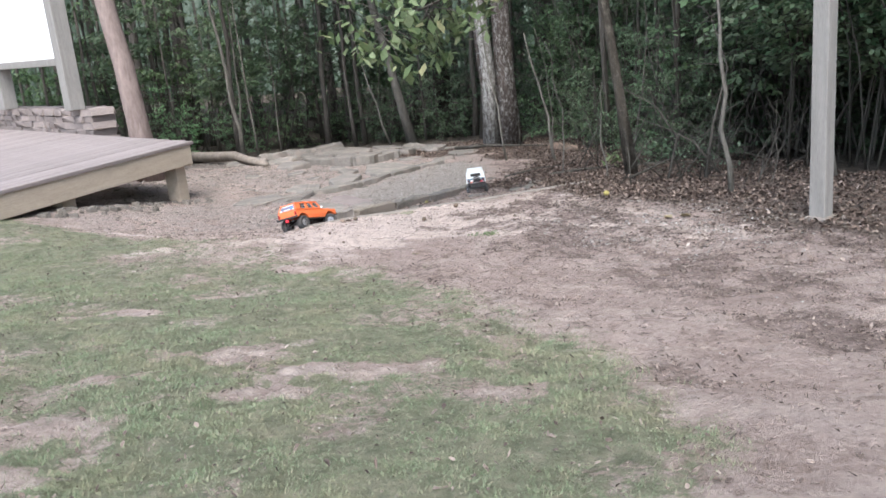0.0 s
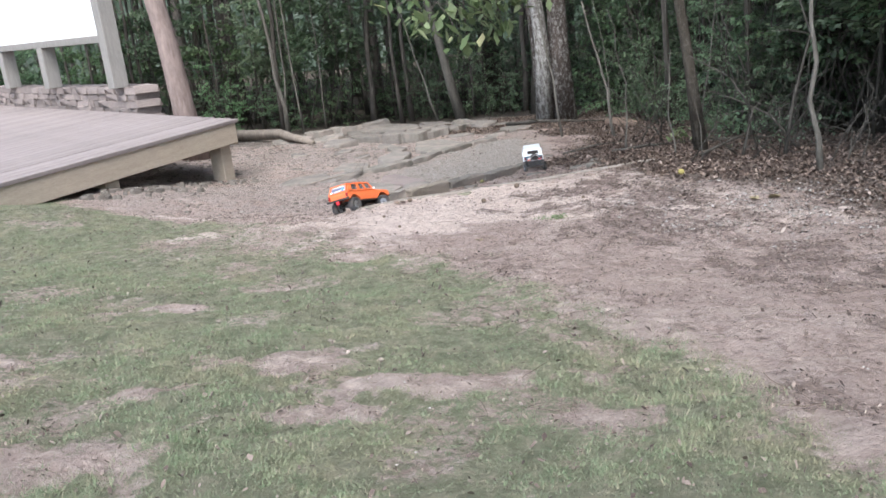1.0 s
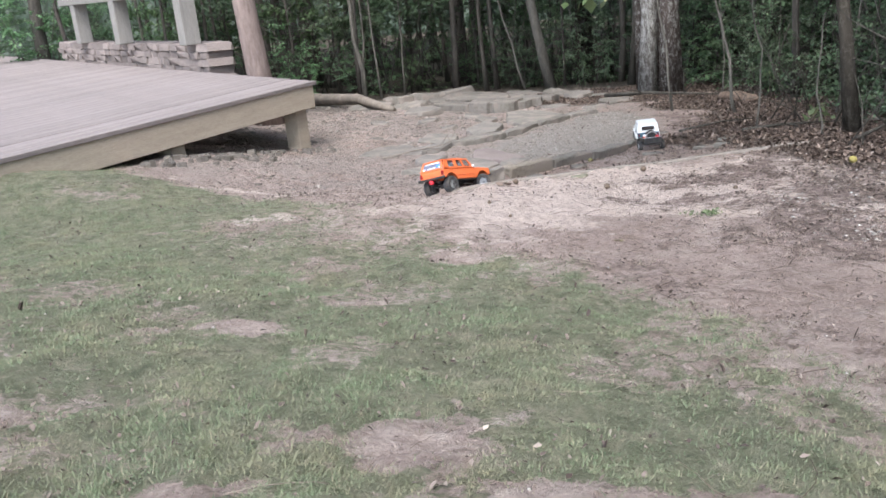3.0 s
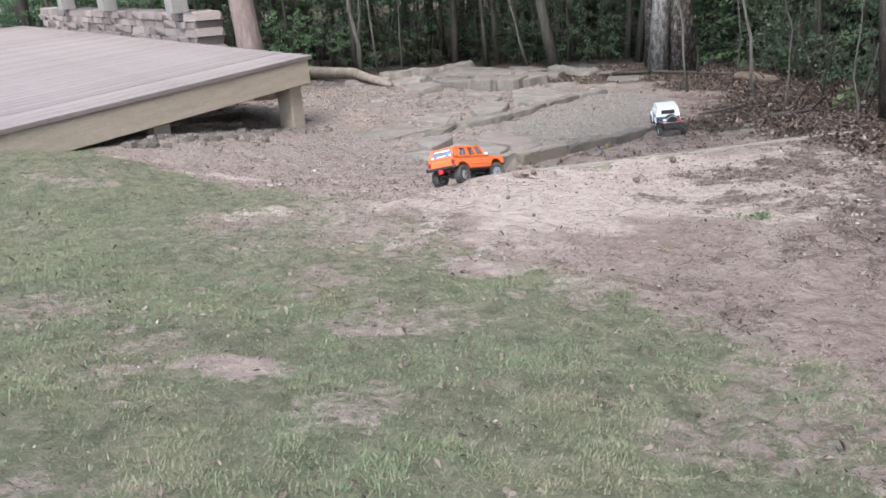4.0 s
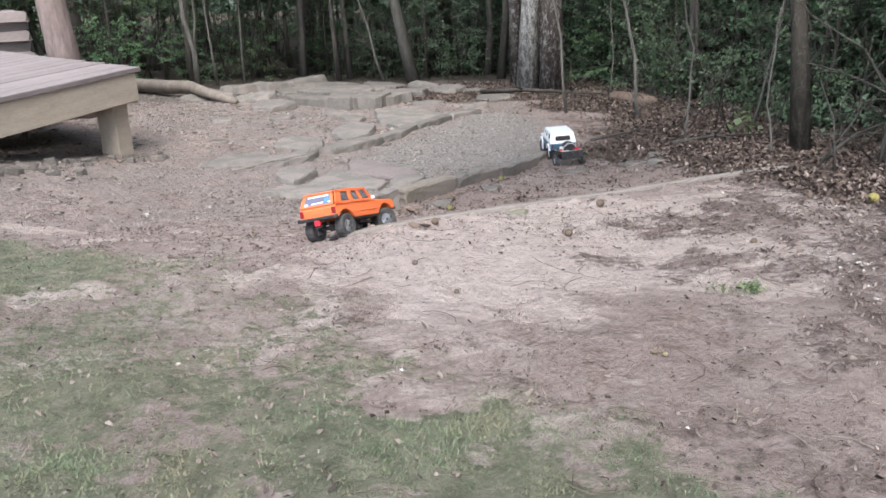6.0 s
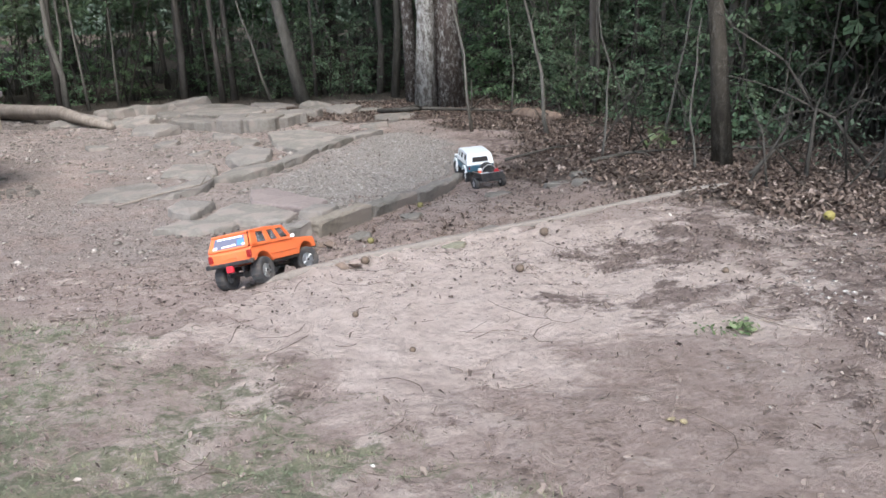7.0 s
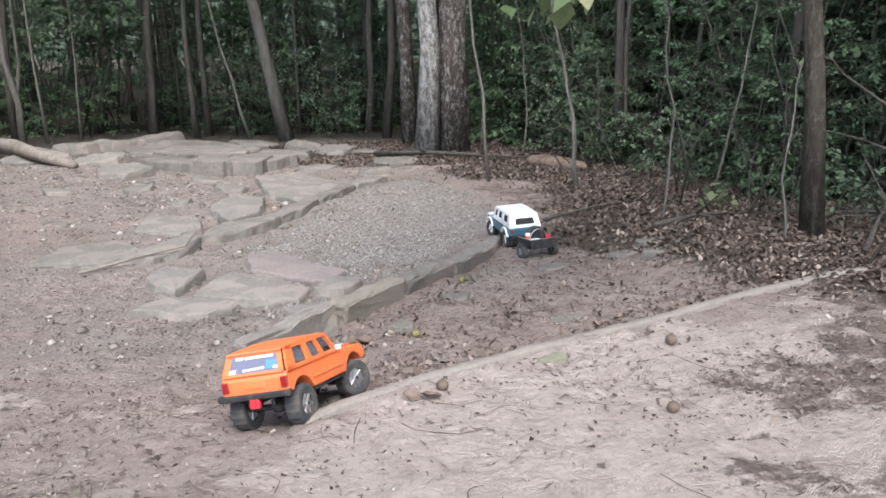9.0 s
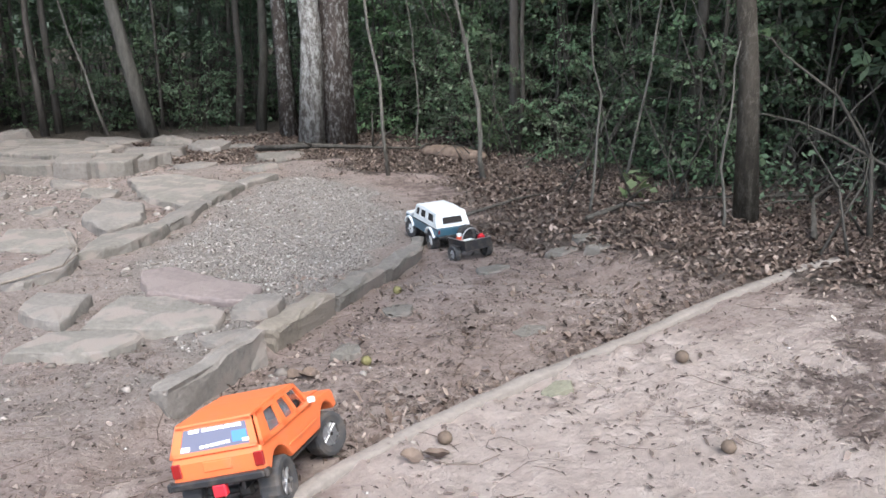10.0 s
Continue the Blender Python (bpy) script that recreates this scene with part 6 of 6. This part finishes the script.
def seedling(x, y, h, spread, n, label, seed, leaf=0.06, material=FOLIAGE_LIGHT):
    r = np.random.default_rng(seed)
    th = thing("seedling", label, "plant", "", (x, y, gz(x, y)))
    c = r.normal(0, 1, (n, 3)) * np.array([spread, spread, h * 0.3]) + np.array([0, 0, h * 0.7])
    c[:, 2] = np.maximum(c[:, 2], 0.01)
    v, f = leaf_cloud(c, leaf, seed)
    part("foliage", quads("seedling_leaves", v, f, material), material, th)
    part("stem", tube("seedling_stem", ((0, 0, -0.02), (0.01, 0, h * 0.4), (0, 0.01, h * 0.9)), (0.004, 0.003, 0.0015), BARK_PALE, 5), BARK_PALE, th)


seedling(1.68, 8.65, 0.16, 0.06, 22, "small bright green seedling in dry leaves", 5, 0.09)
seedling(0.211, 5.075, 0.014, 0.028, 70, "low green weed tuft on bare soil", 6, 0.02)
seedling(0.13, 5.1, 0.012, 0.03, 12, "low green weed tuft on bare soil", 7, 0.02)
for k, (x, y) in enumerate(((2.0, 9.3), (1.9, 10.0), (1.95, 7.9), (1.9, 8.3), (2.2, 8.9), (1.75, 10.8), (1.75, 11.6), (2.3, 7.6), (-0.1, 14.3), (0.2, 14.0))):
    seedling(x, y, rnd.uniform(0.25, 0.5), 0.13, 120, "leafy green seedling at the wood's edge", 30 + k, 0.042, FOLIAGE)


# ---------------------------------------------------------------- what lies on the ground
def scatter(n, x0, x1, y0, y1, density, seed):
    """Random places kept with the given probability."""
    r = np.random.default_rng(seed)
    x, y = r.uniform(x0, x1, n), r.uniform(y0, y1, n)
    keep = r.uniform(0, 1, n) < density(x, y)
    return x[keep], y[keep]


def leaf_pieces(x, y, size, seed, lift=0.008, curl=0.35):
    """Dry leaves: six-cornered, folded on the midrib and curled."""
    r = np.random.default_rng(seed)
    n = len(x)
    z = ground_z(x, y)
    a = r.uniform(0, 2 * np.pi, n)
    pit, rol = r.normal(0, curl, n), r.normal(0, curl, n)
    d = np.stack([np.cos(a), np.sin(a), pit], -1)
    s = np.stack([-np.sin(a), np.cos(a), rol], -1)
    u = np.cross(d, s)
    L = (size * r.uniform(0.5, 1.4, n))[:, None]
    W = L * r.uniform(0.14, 0.36, n)[:, None]
    C = (L * r.uniform(-0.1, 0.4, n)[:, None]) * u
    c = np.stack([x, y, z + lift + np.abs(pit) * L[:, 0] * 0.4], -1)
    v = np.stack([c - d * L * 0.5, c - d * L * 0.18 + s * W + C, c + d * L * 0.2 + s * W * 0.85 + C, c + d * L * 0.5 + C * 0.4, c + d * L * 0.2 - s * W * 0.85 + C, c - d * L * 0.18 - s * W + C], 1).reshape(-1, 3)
    o = np.arange(n)[:, None] * 6
    f = np.concatenate([o + np.array([[0, 3, 2, 1]]), o + np.array([[0, 5, 4, 3]])], 0)
    return v, f


def bit_pieces(x, y, size, seed, curl=0.3):
    """Crumbs of leaf and bark: small bent four-cornered flakes, thick end lifted."""
    r = np.random.default_rng(seed)
    n = len(x)
    a = r.uniform(0, 2 * np.pi, n)
    L = (size * np.minimum(r.lognormal(0, 0.5, n), 2.2))[:, None]
    d = np.stack([np.cos(a), np.sin(a), r.normal(0, curl, n)], -1)
    s = np.stack([-np.sin(a), np.cos(a), r.normal(0, curl, n)], -1)
    c = np.stack([x, y, ground_z(x, y) + 0.0015 + np.abs(d[:, 2]) * L[:, 0] * 0.35], -1)
    w = L * r.uniform(0.12, 0.4, n)[:, None]
    k = L * r.uniform(-0.3, 0.3, n)[:, None]
    up = np.array([0, 0, 1.0]) * L * r.uniform(0.02, 0.2, n)[:, None]
    v = np.stack([c - d * L * 0.5, c + d * k + s * w + up, c + d * L * 0.5, c - d * k * 0.6 - s * w * 0.8 + up], 1).reshape(-1, 3)
    return v, np.arange(n * 4).reshape(-1, 4)


def chip_pieces(x, y, size, seed, flat=0.6):
    """Angular stone chips: squashed, knocked octahedra."""
    r = np.random.default_rng(seed)
    n = len(x)
    z = ground_z(x, y)
    base = np.array([[1, 0, 0], [0, 1, 0], [-1, 0, 0], [0, -1, 0], [0, 0, 1], [0, 0, -1]], float)
    a = r.uniform(0, 2 * np.pi, n)
    sc = size * np.minimum(r.lognormal(0, 0.45, n), 2.2)
    p = base[None] * r.uniform(0.6, 1.3, (n, 6, 1)) * sc[:, None, None]
    p[:, :, 2] *= flat
    ca, sa = np.cos(a)[:, None], np.sin(a)[:, None]
    q = np.stack([p[:, :, 0] * ca - p[:, :, 1] * sa, p[:, :, 0] * sa + p[:, :, 1] * ca, p[:, :, 2]], -1)
    q += np.stack([x, y, z + sc * 0.12], -1)[:, None, :]
    o = np.arange(n)[:, None] * 6
    f = np.concatenate([o + np.array([t]) for t in ((0, 1, 4), (1, 2, 4), (2, 3, 4), (3, 0, 4), (1, 0, 5), (2, 1, 5), (3, 2, 5), (0, 3, 5))], 0)
    return q.reshape(-1, 3), f


def stuff(name, me, label, category):
    tagged(new(name, me), label, category, kind="stuff")


# worn lawn: tufts of short blades
def grass_density(x, y):
    near = np.clip(1.25 - 0.15 * y, 0.4, 1)
    tuft = 0.35 + 0.65 * sstep(-0.5, 0.35, vnoise(x, y, 10, 62) + 0.5 * vnoise(x, y, 23, 63))
    return grass_mask(x, y) * near * tuft


tx, ty = scatter(125000, -4.2, 0.75, 0.6, 7.6, grass_density, 1)
r = np.random.default_rng(2)
per = 24
n = len(tx) * per
bx = np.repeat(tx, per) + r.normal(0, 0.02, n)
by = np.repeat(ty, per) + r.normal(0, 0.02, n)
bz = ground_z(bx, by) - 0.002
a = r.uniform(0, 2 * np.pi, n)
L = np.repeat(r.uniform(0.008, 0.023, len(tx)) * (1 + 0.45 * vnoise(tx, ty, 2.1, 61) + 0.35 * vnoise(tx, ty, 10, 62)), per) * r.uniform(0.6, 1.4, n)
lean = r.uniform(0.6, 1.55, n)
w = r.uniform(0.0005, 0.001, n) * np.where(r.uniform(0, 1, n) < 0.12, 1.7, 1.0)
dx, dy = np.cos(a), np.sin(a)
tipx, tipy, tipz = bx + dx * L * np.sin(lean), by + dy * L * np.sin(lean), bz + L * np.cos(lean)
v = np.stack([np.stack([bx - dy * w, by + dx * w, bz], -1), np.stack([bx + dy * w, by - dx * w, bz], -1), np.stack([tipx, tipy, tipz], -1)], 1).reshape(-1, 3)
stuff("grass", quads("grass", v, np.arange(n * 3).reshape(-1, 3), GRASS), "short worn green grass with dry blades", "grass")

LEAF_BITS = island_mat("leaf_bits", ((0.0, (0.05, 0.037, 0.032)), (0.45, (0.12, 0.092, 0.08)), (0.8, (0.21, 0.165, 0.142)), (0.98, (0.27, 0.22, 0.19)), (1.0, (0.4, 0.345, 0.3))), 0.85)
def ditch_leaves(x, y):
    """Leaves drifted thickly against the edging, thinner over the ditch's floor."""
    gap = y - np.interp(x, EDGE_X, EDGE_Y)
    drift = (0.1 + 0.85 * sstep(0.42, 0.08, gap + 0.14 * vnoise(x, y, 5, 35))) * (0.3 + 0.7 * sstep(-0.5, 0.3, vnoise(x, y, 7, 36)))
    return np.clip(drift * (gap > 0.02) * (gravel_mask(x, y) < 0.3) * sstep(-1.1, -0.8, x) + 0.75 * litter_mask(x, y), 0, 1)


# leaf litter under the trees, drifted into the ditch, and strays on soil and lawn
lx, ly = scatter(90000, -0.8, 3.2, 4.2, 13.5, lambda x, y: litter_mask(x, y) ** 1.5, 3)
sx, sy = scatter(2000, -3.5, 2.2, 1.2, 9.5, lambda x, y: 0.06 + 0.3 * grass_mask(x, y), 4)
wx, wy = scatter(3000, -9, 0.5, 12.3, 16, lambda x, y: 0.8 + 0 * x, 5)
v1, f1 = leaf_pieces(lx, ly, 0.023, 6, 0.004, 0.42)
stuff("leaf_litter", quads("leaf_litter", v1, f1, DRY_LEAF), "thick brown leaf litter at the wood's edge", "leaf litter")
kx_, ky_ = scatter(70000, -1.1, 2.2, 5.6, 11.5, ditch_leaves, 31)
v1, f1 = bit_pieces(kx_, ky_, 0.0155, 32, 0.5)
stuff("leaf_litter", quads("leaf_litter", v1, f1, DRY_LEAF), "broken brown leaves and bark in the ditch", "leaf litter")
v1, f1 = leaf_pieces(np.concatenate([sx, wx]), np.concatenate([sy, wy]), 0.015, 7, 0.006, 0.6)
stuff("stray_leaves", quads("stray_leaves", v1, f1, LEAF_BITS), "scattered small dry leaves on soil and lawn", "dry leaves")

dx_, dy_ = scatter(190000, -2.2, 2.2, 1.4, 8.0, lambda x, y: np.clip(0.15 * (1 - 0.95 * pale_mask(x, y)) + 0.9 * debris_shade_mask(x, y) * (1 - 0.5 * pale_mask(x, y)) + 0.3 * litter_mask(x, y), 0, 1) * (1 - 0.6 * grass_mask(x, y)) * (0.25 + 0.75 * sstep(-0.3, 0.5, vnoise(x, y, 13, 92))), 20)
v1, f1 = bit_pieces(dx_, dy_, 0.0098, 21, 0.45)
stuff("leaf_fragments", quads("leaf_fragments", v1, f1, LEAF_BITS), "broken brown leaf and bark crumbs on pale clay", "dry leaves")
ex_, ey_ = scatter(90000, -3.8, 0.4, 5.6, 12.5, lambda x, y: np.clip(0.2 + 0.6 * debris_shade_mask(x, y), 0, 1) * (1 - 0.7 * grass_mask(x, y)), 22)
v1, f1 = bit_pieces(ex_, ey_, 0.011, 23)
stuff("leaf_fragments", quads("leaf_fragments", v1, f1, LEAF_BITS), "broken brown leaf fragments among the stones", "dry leaves")
hx_, hy_ = scatter(26000, -3.2, 0.6, 1.0, 6.5, lambda x, y: 0.75 * sstep(0.05, 0.5, grass_mask(x, y)) * sstep(-0.4, 0.5, vnoise(x, y, 4, 95) + 0.6 * vnoise(x, y, 15, 96)), 24)
v1, f1 = bit_pieces(hx_, hy_, 0.008, 25, 0.5)
v1[:, 2] += 0.006
stuff("leaf_fragments", quads("leaf_fragments", v1, f1, LEAF_BITS), "dry thatch and leaf fragments in the worn lawn", "dry leaves")

# gravel and crumbs of stone
gx_, gy_ = scatter(56000, -1.6, 0.8, 6.8, 10.9, lambda x, y: sstep(0.86, 0.93, gravel_mask(x, y)), 8)
v1, f1 = chip_pieces(gx_, gy_, 0.004, 9)
stuff("gravel", quads("gravel", v1, f1, CHIP), "pale grey and tan gravel between the stones", "gravel")
px_, py_ = scatter(12000, -3.6, 2.0, 1.5, 12.5, lambda x, y: (1 - grass_mask(x, y)) * (0.2 + 0.65 * sstep(6.0, 8.5, y) * (x < 0.4)), 10)
v1, f1 = chip_pieces(px_, py_, 0.0032, 11)
stuff("pebbles", quads("pebbles", v1, f1, CHIP), "small stone chips strewn over bare soil", "pebbles")
ox_, oy_ = scatter(15000, 0.2, 2.5, 3.9, 6.1, lambda x, y: sstep(-0.9, 0.1, x - np.interp(y, (3.9, 4.8, 5.5, 6.1), (2.1, 1.2, 0.9, 0.7))) * sstep(-0.7, 0.4, vnoise(x, y, 4, 87) + 0.6 * vnoise(x, y, 12, 88)), 28)
v1, f1 = bit_pieces(ox_, oy_, 0.015, 29, 0.25)
stuff("leaf_fragments", quads("leaf_fragments", v1, f1, LEAF_BITS), "flakes of bark and dry leaf before the litter", "dry leaves")
qx_, qy_ = scatter(9000, 0.5, 2.4, 3.9, 5.9, lambda x, y: sstep(1.2, 0.4, np.hypot((x - 1.4) / 0.9, (y - 4.9) / 0.7) + 0.4 * vnoise(x, y, 5, 97)) * sstep(-0.4, 0.5, vnoise(x, y, 8, 98)), 26)
v1, f1 = chip_pieces(qx_, qy_, 0.0065, 27, 0.4)
stuff("pebbles", quads("pebbles", v1, f1, CHIP), "pale stone chips scattered before the leaf litter", "pebbles")
rx_, ry_ = scatter(3400, -4.6, -0.6, 6.8, 13.5, lambda x, y: 0.3 + 0.5 * sstep(8, 10.5, y), 12)
v1, f1 = chip_pieces(rx_, ry_, 0.016, 13, 0.4)
RUBBLE = island_mat("rubble_stone", ((0.0, (0.14, 0.12, 0.105)), (0.6, (0.25, 0.22, 0.195)), (1.0, (0.36, 0.32, 0.29))), 0.9)
stuff("rubble", quads("rubble", v1, f1, RUBBLE), "loose stone rubble on the bank by the deck", "rubble")
cx_, cy_ = scatter(9000, -2.0, 2.2, 1.5, 7.5, lambda x, y: (1 - grass_mask(x, y)) * 0.5 * (1 - pale_mask(x, y)) * (vnoise(x, y, 1.7, 81) > -0.1), 14)
v1, f1 = chip_pieces(cx_, cy_, 0.0019, 15)
CRUMB = island_mat("dark_crumb", ((0.0, (0.05, 0.035, 0.028)), (1.0, (0.2, 0.14, 0.11))), 0.95)
stuff("soil_crumbs", quads("soil_crumbs", v1, f1, CRUMB), "dark crumbs of soil and bark on clay", "soil")

# fine roots and twigs on the clay
V, F = [], []
r = np.random.default_rng(16)
for k in range(420):
    x, y = r.uniform(-1.6, 1.6), r.uniform(2.2, 7.8)
    if float(grass_mask(np.array([x]), np.array([y]))[0]) > 0.5:
        continue
    a, L = r.uniform(0, 6.28), r.uniform(0.04, 0.3)
    bend = r.normal(0, 1.3)
    pts = []
    for j in range(5):
        pts.append((x, y, gz(x, y) + 0.003))
        x, y = x + math.cos(a) * L / 5, y + math.sin(a) * L / 5
        a += bend * 0.35
    vv, ff = tube_data(pts, [r.uniform(0.0005, 0.0012)] * 5, 4)
    o = len(V)
    V.extend(vv)
    F.extend(tuple(i + o for i in q) for q in ff)
TWIG = island_mat("twig", ((0.0, (0.09, 0.065, 0.052)), (0.6, (0.17, 0.13, 0.105)), (1.0, (0.32, 0.27, 0.23))), 0.9)
stuff("twigs", mesh("twigs", V, F, TWIG), "fine roots and twigs strewn over the clay", "twigs")

# slender stems filling the wood
STEM = [tree("sapling", "slender grey stem in the shaded wood", (-4.5 - k, 17.0), (0.02 * (k - 1), 0), 5, 0.022 + 0.008 * k, (BARK_PALE, BARK, BARK, BARK)[k], seed=70 + k, group="slender stems", sides=6, forks=3) for k in range(4)]
for k in range(84):
    x, y = rnd.uniform(-9, 3.0), rnd.uniform(14.8, 22)
    if k % 6 == 0:
        y = rnd.uniform(7.5, 14)
        x = rnd.uniform(1.9, 3.2)
    s = rnd.uniform(0.7, 1.2)
    copy_thing(STEM[k % 4], Matrix.Translation((x, y, gz(x, y) - 0.04)) @ Matrix.Rotation(rnd.uniform(0, 6.28), 4, "Z") @ Matrix.Diagonal((s, s, s, 1)))
